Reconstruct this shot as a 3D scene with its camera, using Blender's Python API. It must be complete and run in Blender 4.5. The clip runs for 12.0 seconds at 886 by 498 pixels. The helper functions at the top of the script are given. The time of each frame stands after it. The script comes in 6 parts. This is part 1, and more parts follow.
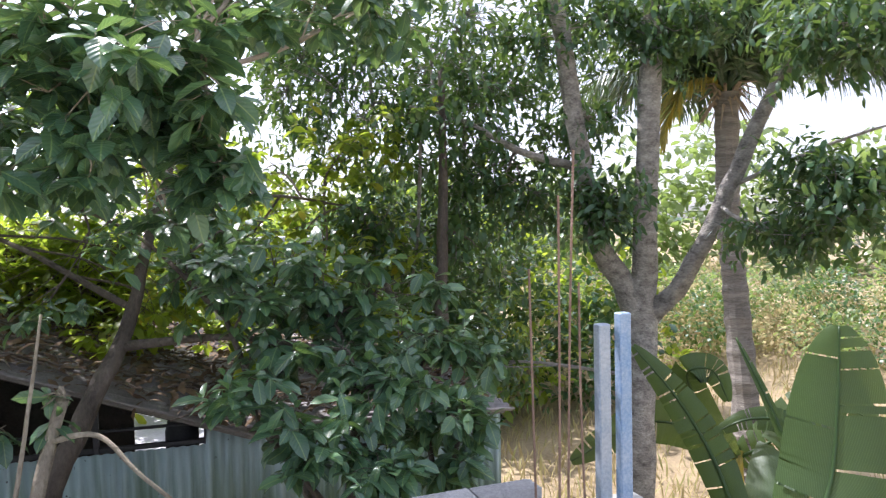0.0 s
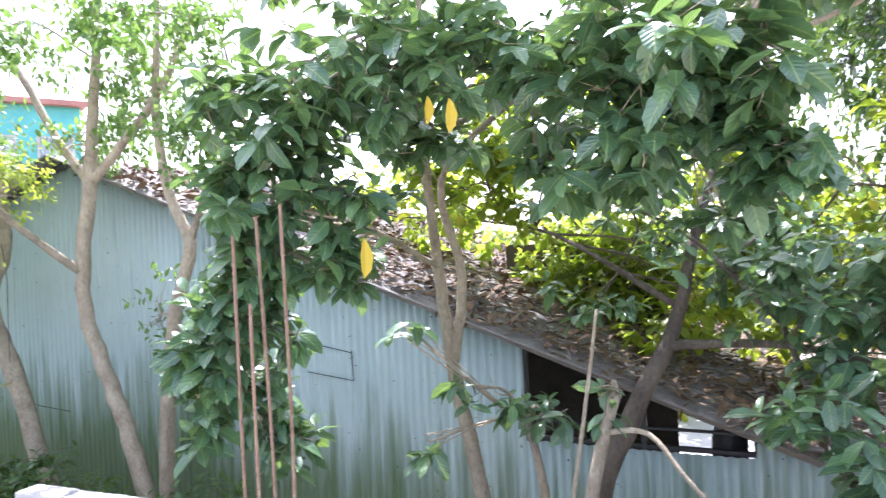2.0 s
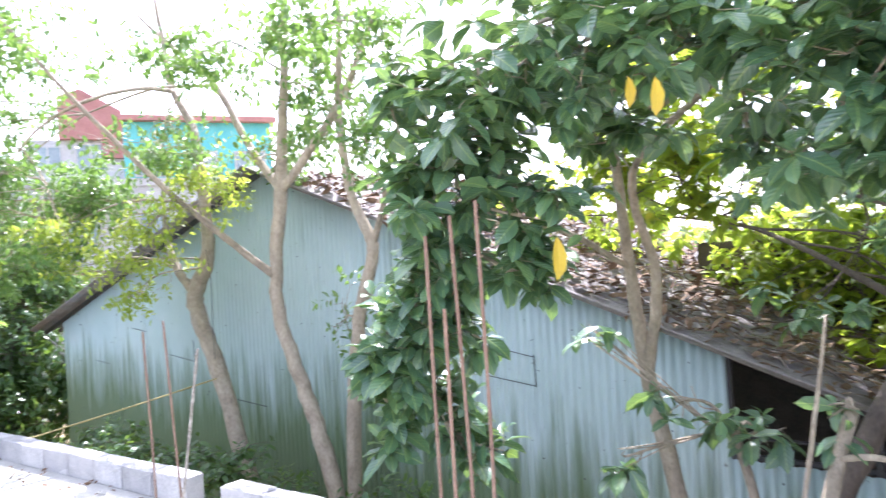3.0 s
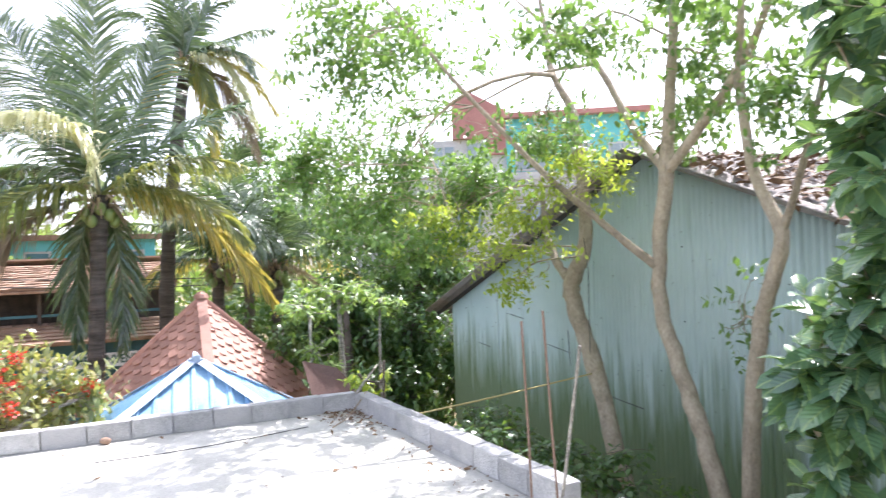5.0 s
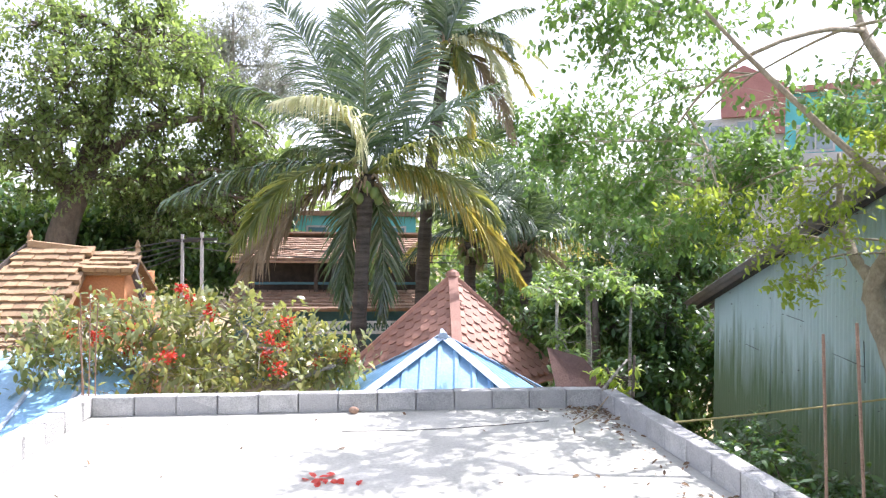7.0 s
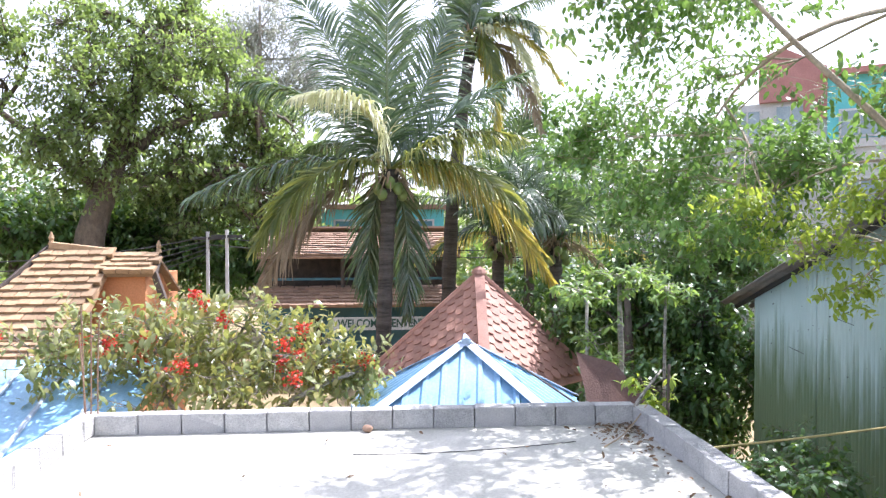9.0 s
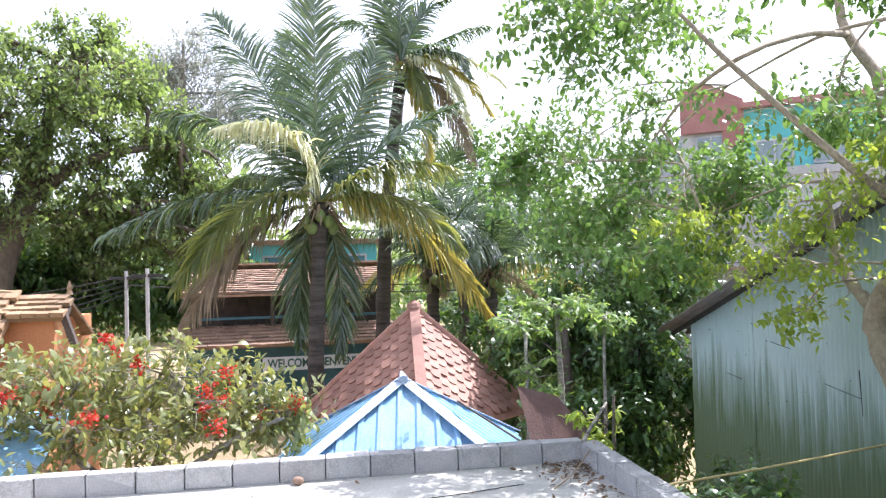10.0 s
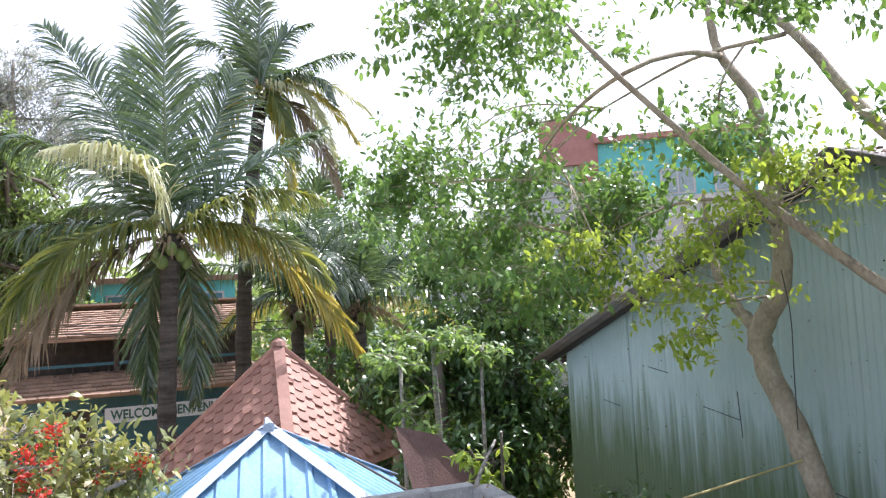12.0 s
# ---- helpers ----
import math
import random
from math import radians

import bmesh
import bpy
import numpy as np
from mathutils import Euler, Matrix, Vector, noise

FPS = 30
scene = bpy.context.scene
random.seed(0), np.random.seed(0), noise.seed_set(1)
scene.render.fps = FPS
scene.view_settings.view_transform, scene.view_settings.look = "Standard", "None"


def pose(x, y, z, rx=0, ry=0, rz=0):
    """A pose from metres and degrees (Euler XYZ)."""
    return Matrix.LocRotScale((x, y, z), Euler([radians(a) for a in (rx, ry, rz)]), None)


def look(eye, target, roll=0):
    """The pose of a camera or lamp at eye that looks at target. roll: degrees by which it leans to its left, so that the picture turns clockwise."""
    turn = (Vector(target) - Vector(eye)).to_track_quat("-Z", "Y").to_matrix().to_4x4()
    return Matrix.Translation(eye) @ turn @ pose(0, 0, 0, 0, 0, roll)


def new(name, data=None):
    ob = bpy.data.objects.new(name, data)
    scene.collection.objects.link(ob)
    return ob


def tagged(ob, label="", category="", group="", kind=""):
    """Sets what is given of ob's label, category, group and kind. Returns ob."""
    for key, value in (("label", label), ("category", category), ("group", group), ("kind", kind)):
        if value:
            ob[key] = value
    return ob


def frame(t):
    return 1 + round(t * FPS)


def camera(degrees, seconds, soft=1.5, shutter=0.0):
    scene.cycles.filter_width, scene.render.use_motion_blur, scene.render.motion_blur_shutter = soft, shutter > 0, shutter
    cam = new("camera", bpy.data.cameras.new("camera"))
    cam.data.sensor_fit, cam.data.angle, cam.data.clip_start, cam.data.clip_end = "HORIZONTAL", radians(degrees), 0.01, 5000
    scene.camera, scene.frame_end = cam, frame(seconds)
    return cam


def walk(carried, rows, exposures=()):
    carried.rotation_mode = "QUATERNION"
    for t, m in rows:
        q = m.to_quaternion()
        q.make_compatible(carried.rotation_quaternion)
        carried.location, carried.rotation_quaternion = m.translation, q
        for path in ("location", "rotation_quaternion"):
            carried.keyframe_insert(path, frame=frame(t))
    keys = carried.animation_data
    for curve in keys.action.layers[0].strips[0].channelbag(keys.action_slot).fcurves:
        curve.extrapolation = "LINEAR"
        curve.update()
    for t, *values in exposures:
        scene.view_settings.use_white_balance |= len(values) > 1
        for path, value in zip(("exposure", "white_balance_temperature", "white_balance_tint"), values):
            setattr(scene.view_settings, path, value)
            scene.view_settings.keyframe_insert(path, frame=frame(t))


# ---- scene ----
cam = camera(63.7, 12.0, 1.25, 0.25)
PATH = [
    (0, (0.515, 0.007, 1.507), (1.21, 1.881, 1.439), -1.2),
    (0.5, (0.504, 0.099, 1.502), (0.997, 2.036, 1.438), -0.2),
    (0.6, (0.496, 0.128, 1.5), (0.88, 2.09, 1.443), -1.5),
    (0.9, (0.457, 0.183, 1.495), (0.613, 2.176, 1.446), -2.1),
    (1, (0.442, 0.194, 1.494), (0.518, 2.192, 1.444), -2.2),
    (1.2, (0.403, 0.191, 1.502), (0.317, 2.188, 1.431), -3.0),
    (1.5, (0.455, 0.268, 1.496), (0.126, 2.24, 1.457), -0.4),
    (2, (0.438, 0.324, 1.496), (-0.274, 2.193, 1.469), -2.4),
    (2.5, (0.329, 0.391, 1.497), (-0.512, 2.206, 1.48), -4.0),
    (3, (0.227, 0.495, 1.495), (-0.9, 2.148, 1.494), -3.4),
    (3.2, (0.191, 0.554, 1.492), (-1.068, 2.108, 1.504), -2.9),
    (4.8, (-0.264, 0.8, 1.462), (-1.979, 1.827, 1.5), -2.0),
    (5, (-0.308, 0.828, 1.461), (-2.096, 1.725, 1.491), -2.1),
    (5.5, (-0.402, 0.924, 1.473), (-2.289, 1.586, 1.493), -0.2),
    (6, (-0.567, 0.935, 1.459), (-2.481, 1.517, 1.462), -1.9),
    (6.5, (-0.715, 0.956, 1.465), (-2.647, 1.474, 1.462), -2.4),
    (7, (-0.758, 0.981, 1.468), (-2.744, 1.213, 1.461), 0.4),
    (8.8, (-1.136, 1.121, 1.599), (-3.129, 1.271, 1.524), -0.3),
    (9, (-1.165, 1.143, 1.615), (-3.159, 1.287, 1.578), -0.2),
    (9.5, (-1.345, 1.165, 1.596), (-3.326, 1.438, 1.635), -0.9),
    (10, (-1.518, 1.161, 1.593), (-3.49, 1.493, 1.649), -1.5),
    (10.5, (-1.682, 1.237, 1.589), (-3.637, 1.649, 1.68), -1.3),
    (11, (-1.83, 1.239, 1.594), (-3.749, 1.784, 1.729), -3.1),
    (11.5, (-2.002, 1.142, 1.602), (-3.867, 1.852, 1.736), -4.0),
    (12, (-2.122, 1.18, 1.552), (-3.989, 1.884, 1.691), -3.0),
]
EXPOSURES = [(0, 0.95, 5950, 22), (0.5, 1.24, 5900, 20), (1.0, 1.38, 5800, 16), (1.6, 1.84, 5800, 22), (2.5, 1.93, 5820, 24), (3.0, 2.02, 5800, 25), (5.0, 1.52, 6120, 20), (6.0, 1.42, 6120, 20), (7.0, 1.22, 6100, 20), (9.0, 1.28, 5950, 20), (10.0, 1.2, 5950, 20), (12.0, 0.98, 6000, 20)]
walk(cam, [(t, look(eye, target, roll)) for t, eye, target, roll in PATH], EXPOSURES)

# ---- light ----
SUN_DIR = Vector((-0.5, 0.8, 1.45)).normalized()
world = bpy.data.worlds.new("sky")
scene.world = world
world.use_nodes = True
wn = world.node_tree
sky = wn.nodes.new("ShaderNodeTexSky")
sky.sky_type = "NISHITA"
sky.sun_disc = False
sky.sun_elevation = math.asin(SUN_DIR.z)
sky.sun_rotation = math.atan2(SUN_DIR.x, SUN_DIR.y)
sky.air_density, sky.dust_density, sky.ozone_density = 1.0, 2.0, 1.0
haze = wn.nodes.new("ShaderNodeHueSaturation")
haze.inputs["Saturation"].default_value, haze.inputs["Value"].default_value = 0.4, 1.25
wn.links.new(sky.outputs[0], haze.inputs["Color"])
wn.links.new(haze.outputs[0], wn.nodes["Background"].inputs[0])
wn.nodes["Background"].inputs[1].default_value = 0.15
sun = new("sun", bpy.data.lights.new("sun", "SUN"))
sun.data.energy, sun.data.angle, sun.data.color = 4.2, radians(0.6), (1.0, 0.96, 0.90)
sun.matrix_world = look(SUN_DIR * 60, (0, 0, 0))

# ---- materials ----


def shader(name):
    m = bpy.data.materials.new(name)
    m.use_nodes = True
    nt = m.node_tree
    return m, nt, nt.nodes["Principled BSDF"]


def node(nt, kind, **values):
    n = nt.nodes.new(kind)
    for key, value in values.items():
        n.inputs[key].default_value = value
    return n


def ramp(nt, fac, stops):
    n = nt.nodes.new("ShaderNodeValToRGB")
    e = n.color_ramp.elements
    while len(e) < len(stops):
        e.new(0.5)
    for i, (p, c) in enumerate(stops):
        e[i].position, e[i].color = p, (*c, 1)
    nt.links.new(fac, n.inputs[0])
    return n.outputs[0]


def mixed(nt, fac, a, b, mode="MIX"):
    n = nt.nodes.new("ShaderNodeMix")
    n.data_type, n.blend_type = "RGBA", mode
    for sock, v in ((n.inputs[0], fac), (n.inputs[6], a), (n.inputs[7], b)):
        if isinstance(v, (float, int)):
            sock.default_value = v
        elif isinstance(v, tuple):
            sock.default_value = (*v, 1)
        else:
            nt.links.new(v, sock)
    return n.outputs[2]


def coords(nt, scale=(1, 1, 1)):
    tc = nt.nodes.new("ShaderNodeTexCoord")
    mp = nt.nodes.new("ShaderNodeMapping")
    mp.inputs["Scale"].default_value = scale
    nt.links.new(tc.outputs["Object"], mp.inputs[0])
    return mp.outputs[0]


def noise_tex(nt, vec, scale, detail=5.0, rough=0.6):
    n = node(nt, "ShaderNodeTexNoise", Scale=scale, Detail=detail, Roughness=rough)
    nt.links.new(vec, n.inputs["Vector"])
    return n.outputs["Fac"]


def bump(nt, bsdf, height, strength, distance=0.02):
    b = node(nt, "ShaderNodeBump", Strength=strength, Distance=distance)
    nt.links.new(height, b.inputs["Height"])
    nt.links.new(b.outputs[0], bsdf.inputs["Normal"])


def surface(name, dark, light, rough=0.8, scale=6.0, fine=60.0, relief=0.4, metal=0.0, stretch=(1, 1, 1), spread=0.25):
    """A worn surface: two scales of tone, per-piece variation and fine relief."""
    m, nt, b = shader(name)
    v = coords(nt, stretch)
    big, small = noise_tex(nt, v, scale), noise_tex(nt, v, fine, 3.0)
    c = ramp(nt, big, [(0.3, dark), (0.7, light)])
    c = mixed(nt, 0.35, c, ramp(nt, small, [(0.3, tuple(x * 0.6 for x in dark)), (0.7, light)]))
    oi = nt.nodes.new("ShaderNodeObjectInfo")
    tone = ramp(nt, oi.outputs["Random"], [(0.0, (1 - spread,) * 3), (1.0, (1, 1, 1))])
    nt.links.new(mixed(nt, 1.0, c, tone, "MULTIPLY"), b.inputs["Base Color"])
    b.inputs["Roughness"].default_value = rough
    b.inputs["Metallic"].default_value = metal
    bump(nt, b, small, relief)
    return m


def leaf_material(name, stops, rough=0.4, glow=0.35, glow_tint=(0.55, 0.75, 0.1), single=False, spec=0.5, veins=False, ribs_along=46.0):
    """Leaf tissue: glossy skin over a translucent blade, its tone varied leaf by leaf."""
    m, nt, b = shader(name)
    if single:
        rnd = nt.nodes.new("ShaderNodeObjectInfo").outputs["Random"]
    else:
        rnd = nt.nodes.new("ShaderNodeNewGeometry").outputs["Random Per Island"]
    c = ramp(nt, rnd, stops)
    v = coords(nt)
    n = noise_tex(nt, v, 14.0, 3.0)
    c = mixed(nt, 0.25, c, ramp(nt, n, [(0.3, stops[0][1]), (0.75, stops[-1][1])]))
    if veins:
        uv = nt.nodes.new("ShaderNodeTexCoord").outputs["UV"]
        sep = nt.nodes.new("ShaderNodeSeparateXYZ")
        nt.links.new(uv, sep.inputs[0])

        def calc(op, a, k):
            n = nt.nodes.new("ShaderNodeMath")
            n.operation = op
            for sock, val in zip(n.inputs, (a, k)):
                if isinstance(val, (int, float)):
                    sock.default_value = val
                else:
                    nt.links.new(val, sock)
            return n.outputs[0]

        across = calc("ABSOLUTE", sep.outputs[1], 0)
        mid = ramp(nt, across, [(0.015, (1, 1, 1)), (0.045, (0, 0, 0))])
        ribs = calc("SINE", calc("MULTIPLY", calc("SUBTRACT", sep.outputs[0], calc("MULTIPLY", across, 0.55)), ribs_along), 0)
        line = ramp(nt, ribs, [(0.6, (0, 0, 0)), (1.0, (0.3,) * 3)])
        c = mixed(nt, mid, mixed(nt, line, c, (0.16, 0.26, 0.10)), (0.24, 0.34, 0.12))
        bump(nt, b, ribs, 0.22, 0.004)
    nt.links.new(c, b.inputs["Base Color"])
    b.inputs["Roughness"].default_value = rough
    b.inputs["Specular IOR Level"].default_value = spec
    tr = nt.nodes.new("ShaderNodeBsdfTranslucent")
    nt.links.new(mixed(nt, 0.55, c, glow_tint), tr.inputs[0])
    mx = nt.nodes.new("ShaderNodeMixShader")
    mx.inputs[0].default_value = glow
    nt.links.new(b.outputs[0], mx.inputs[1])
    nt.links.new(tr.outputs[0], mx.inputs[2])
    nt.links.new(mx.outputs[0], nt.nodes["Material Output"].inputs[0])
    return m


def painted_sheet(name):
    """Pale green painted corrugated iron with rust specks, drips and a mossy damp foot deepened by painted-in tree
    shade.
    """
    m, nt, b = shader(name)
    v = coords(nt)
    n1 = noise_tex(nt, v, 0.9)
    c = ramp(nt, n1, [(0.3, (0.36, 0.47, 0.45)), (0.7, (0.455, 0.565, 0.545))])
    drips = noise_tex(nt, coords(nt, (5, 5, 0.25)), 1.6, 6.0)
    c = mixed(nt, ramp(nt, drips, [(0.62, (0, 0, 0)), (0.74, (0.5,) * 3)]), c, (0.18, 0.24, 0.19))
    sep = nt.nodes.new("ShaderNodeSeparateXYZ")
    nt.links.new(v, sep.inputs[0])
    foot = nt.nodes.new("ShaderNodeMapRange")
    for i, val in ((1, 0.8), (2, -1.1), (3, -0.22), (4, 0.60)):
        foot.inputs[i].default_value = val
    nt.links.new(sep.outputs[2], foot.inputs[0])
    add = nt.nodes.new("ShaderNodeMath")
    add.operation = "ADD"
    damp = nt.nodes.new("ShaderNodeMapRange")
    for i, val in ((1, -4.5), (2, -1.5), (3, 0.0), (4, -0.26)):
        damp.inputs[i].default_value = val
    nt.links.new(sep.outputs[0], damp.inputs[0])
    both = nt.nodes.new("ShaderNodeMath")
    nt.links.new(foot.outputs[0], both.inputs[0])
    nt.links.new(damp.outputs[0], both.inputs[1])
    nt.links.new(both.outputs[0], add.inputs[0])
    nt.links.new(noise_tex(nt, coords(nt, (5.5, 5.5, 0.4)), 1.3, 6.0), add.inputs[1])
    # Real growth at the foot, deepened to carry tree shade on the lower wall.
    shaded_moss = ramp(nt, add.outputs[0], [(0.47, (0, 0, 0)), (0.62, (0.5,) * 3), (0.84, (0.93,) * 3)])
    c = mixed(nt, shaded_moss, c, (0.09, 0.15, 0.06))
    specks = noise_tex(nt, v, 18.0, 2.0)
    c = mixed(nt, ramp(nt, specks, [(0.72, (0, 0, 0)), (0.76, (0.8,) * 3)]), c, (0.06, 0.05, 0.04))
    nt.links.new(c, b.inputs["Base Color"])
    b.inputs["Roughness"].default_value = 0.55
    bump(nt, b, n1, 0.15)
    return m


concrete = surface("concrete_slab", (0.49, 0.49, 0.43), (0.72, 0.71, 0.64), 0.85, 1.3, 40.0, 0.25)
block_mat = surface("concrete_block", (0.44, 0.44, 0.43), (0.72, 0.71, 0.69), 0.9, 9.0, 70.0, 0.9)
mortar_mat = surface("mortar", (0.50, 0.50, 0.50), (0.64, 0.63, 0.62), 0.95, 9.0, 80.0, 0.6)
plaster = surface("plaster", (0.5, 0.48, 0.44), (0.66, 0.64, 0.6), 0.85, 2.0, 40.0, 0.3)
sheet_paint = painted_sheet("painted_corrugated_iron")
roof_sheet = surface("weathered_fibre_cement", (0.22, 0.20, 0.19), (0.46, 0.43, 0.41), 0.9, 3.0, 50.0, 0.5)
bark_pale = surface("pale_bark", (0.25, 0.205, 0.145), (0.58, 0.50, 0.37), 0.9, 8.0, 45.0, 0.9, stretch=(1, 1, 0.6))
bark_dark = surface("dark_bark", (0.07, 0.055, 0.045), (0.22, 0.18, 0.14), 0.9, 6.0, 45.0, 0.9, stretch=(1, 1, 0.5))
bark_grey = surface("grey_bark", (0.075, 0.065, 0.055), (0.60, 0.56, 0.48), 0.9, 7.0, 34.0, 1.0, stretch=(1, 1, 1.6))
palm_bark = surface("palm_bark", (0.022, 0.019, 0.017), (0.19, 0.17, 0.145), 0.95, 2.5, 22.0, 0.9, stretch=(0.6, 0.6, 5))
grey_palm = surface("grey_palm_bark", (0.08, 0.068, 0.055), (0.46, 0.42, 0.35), 0.95, 2.5, 22.0, 0.9, stretch=(0.6, 0.6, 5))
rust = surface("rusty_steel", (0.20, 0.115, 0.075), (0.42, 0.28, 0.20), 0.75, 12.0, 90.0, 0.5)
galvanised = surface("blue_painted_steel", (0.13, 0.30, 0.56), (0.52, 0.60, 0.68), 0.45, 5.0, 60.0, 0.2, 0.2)
galv_plain = surface("galvanised_steel", (0.30, 0.40, 0.52), (0.60, 0.65, 0.69), 0.45, 5.0, 60.0, 0.2, 0.3)
dark_wood = surface("dark_timber", (0.05, 0.04, 0.035), (0.13, 0.10, 0.08), 0.8, 5.0, 40.0, 0.5)
black_iron = surface("black_iron", (0.02, 0.02, 0.022), (0.05, 0.05, 0.05), 0.6, 8.0, 50.0, 0.2)
litter_mat = surface("dry_leaf_litter", (0.095, 0.055, 0.03), (0.30, 0.195, 0.11), 0.9, 9.0, 40.0, 0.3)
red_tile = surface("red_clay_tile", (0.38, 0.185, 0.135), (0.58, 0.33, 0.25), 0.7, 4.0, 50.0, 0.3, spread=0.35)
ochre_tile = surface("ochre_clay_tile", (0.26, 0.16, 0.085), (0.52, 0.36, 0.21), 0.8, 4.0, 50.0, 0.3, spread=0.4)
old_tile = surface("weathered_clay_tile", (0.26, 0.15, 0.10), (0.50, 0.34, 0.24), 0.8, 4.0, 50.0, 0.3, spread=0.4)
blue_sheet = surface("blue_roof_sheet", (0.24, 0.50, 0.80), (0.42, 0.68, 0.90), 0.32, 2.5, 30.0, 0.1)
blue_cap = surface("pale_ridge_sheet", (0.46, 0.58, 0.74), (0.66, 0.76, 0.88), 0.4, 2.5, 30.0, 0.1)
orange_wall = surface("orange_render", (0.62, 0.25, 0.10), (0.80, 0.38, 0.18), 0.85, 2.0, 30.0, 0.2)
teal_wall = surface("teal_paint", (0.05, 0.15, 0.19), (0.09, 0.24, 0.29), 0.6, 2.0, 30.0, 0.2)
turquoise = surface("turquoise_paint", (0.10, 0.52, 0.56), (0.18, 0.66, 0.68), 0.5, 2.0, 30.0, 0.1)
white_wall = surface("stained_white_render", (0.50, 0.50, 0.50), (0.74, 0.73, 0.72), 0.8, 1.2, 20.0, 0.2)
red_sheet = surface("red_cladding", (0.40, 0.17, 0.15), (0.54, 0.26, 0.23), 0.6, 2.0, 30.0, 0.2)
sign_white = surface("white_sign_board", (0.70, 0.72, 0.74), (0.80, 0.82, 0.84), 0.5, 3.0, 30.0, 0.1)
sign_ink = surface("green_lettering", (0.03, 0.12, 0.09), (0.05, 0.17, 0.13), 0.5, 3.0, 30.0, 0.1)
brown_sheet = surface("brown_rusted_sheet", (0.13, 0.07, 0.055), (0.24, 0.13, 0.10), 0.8, 4.0, 40.0, 0.4)
dry_frond = surface("dry_frond", (0.28, 0.21, 0.13), (0.50, 0.40, 0.27), 0.8, 6.0, 40.0, 0.3)
rope_mat = surface("yellow_rope", (0.55, 0.45, 0.18), (0.72, 0.62, 0.28), 0.8, 20.0, 90.0, 0.3)
wire_mat = surface("black_cable", (0.02, 0.02, 0.02), (0.05, 0.05, 0.05), 0.6, 10.0, 60.0, 0.1)
ground_mat = surface("dry_ground", (0.20, 0.15, 0.08), (0.52, 0.41, 0.24), 0.95, 0.6, 14.0, 0.6)
hill_mat = surface("distant_hill", (0.05, 0.10, 0.05), (0.10, 0.17, 0.09), 0.95, 0.2, 2.0, 0.6)
papaya_leaf = leaf_material("papaya_leaf", [(0.0, (0.08, 0.16, 0.045)), (0.6, (0.14, 0.25, 0.07)), (1.0, (0.26, 0.38, 0.13))], 0.4, 0.4, (0.55, 0.75, 0.12))
glass_pale = surface("sky_lit_glass", (0.24, 0.32, 0.36), (0.40, 0.48, 0.52), 0.15, 2.0, 20.0, 0.0)
flower_mat = leaf_material("red_petal", [(0.0, (0.42, 0.025, 0.02)), (1.0, (0.62, 0.07, 0.04))], 0.5, 0.3, (0.9, 0.1, 0.03))
noni_leaf = leaf_material("noni_leaf", [(0.0, (0.036, 0.095, 0.062)), (0.6, (0.062, 0.148, 0.09)), (1.0, (0.15, 0.28, 0.12))], 0.28, 0.22, (0.40, 0.62, 0.08), spec=0.85, veins=True)
noni_single = leaf_material("noni_leaf_single", [(0.0, (0.036, 0.095, 0.062)), (0.6, (0.062, 0.148, 0.09)), (1.0, (0.15, 0.28, 0.12))], 0.28, 0.22, (0.40, 0.62, 0.08), True, 0.85, True)
yellow_leaf = leaf_material("yellowed_leaf", [(0.0, (0.60, 0.42, 0.03)), (1.0, (0.75, 0.55, 0.06))], 0.5, 0.4, (0.9, 0.7, 0.05), True)
# Yellower leaf than noni_leaf, with backlight put into its colour.
backlit_leaf = leaf_material("backlit_green_leaf", [(0.0, (0.04, 0.09, 0.022)), (0.6, (0.11, 0.20, 0.03)), (0.9, (0.25, 0.35, 0.05)), (1.0, (0.60, 0.45, 0.05))], 0.4, 0.56, (0.66, 0.86, 0.06))
mango_leaf = leaf_material("mango_leaf", [(0.0, (0.03, 0.078, 0.042)), (0.7, (0.055, 0.125, 0.062)), (1.0, (0.12, 0.19, 0.085))], 0.27, 0.24, (0.40, 0.60, 0.06))
light_leaf = leaf_material("light_green_leaf", [(0.0, (0.045, 0.115, 0.032)), (0.6, (0.09, 0.18, 0.05)), (1.0, (0.20, 0.30, 0.09))], 0.33, 0.36, (0.36, 0.60, 0.09))
lime_leaf = leaf_material("lime_green_leaf", [(0.0, (0.13, 0.22, 0.03)), (0.6, (0.22, 0.33, 0.05)), (1.0, (0.34, 0.42, 0.08))], 0.45, 0.45, (0.70, 0.80, 0.08))
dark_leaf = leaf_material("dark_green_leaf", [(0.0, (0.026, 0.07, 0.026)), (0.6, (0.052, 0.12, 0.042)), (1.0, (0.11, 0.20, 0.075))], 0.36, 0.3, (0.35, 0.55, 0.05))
tree_leaf = leaf_material("shade_tree_leaf", [(0.0, (0.085, 0.135, 0.06)), (0.6, (0.16, 0.23, 0.095)), (1.0, (0.32, 0.39, 0.19))], 0.33, 0.5, (0.40, 0.55, 0.08))
grey_leaf = leaf_material("grey_green_leaf", [(0.0, (0.20, 0.22, 0.18)), (1.0, (0.36, 0.38, 0.33))], 0.6, 0.4, (0.5, 0.55, 0.4))
bush_leaf = leaf_material("sunlit_bush_leaf", [(0.0, (0.09, 0.14, 0.05)), (0.5, (0.18, 0.24, 0.085)), (0.85, (0.31, 0.34, 0.15)), (1.0, (0.40, 0.29, 0.11))], 0.35, 0.35, (0.60, 0.62, 0.12), spec=0.8)
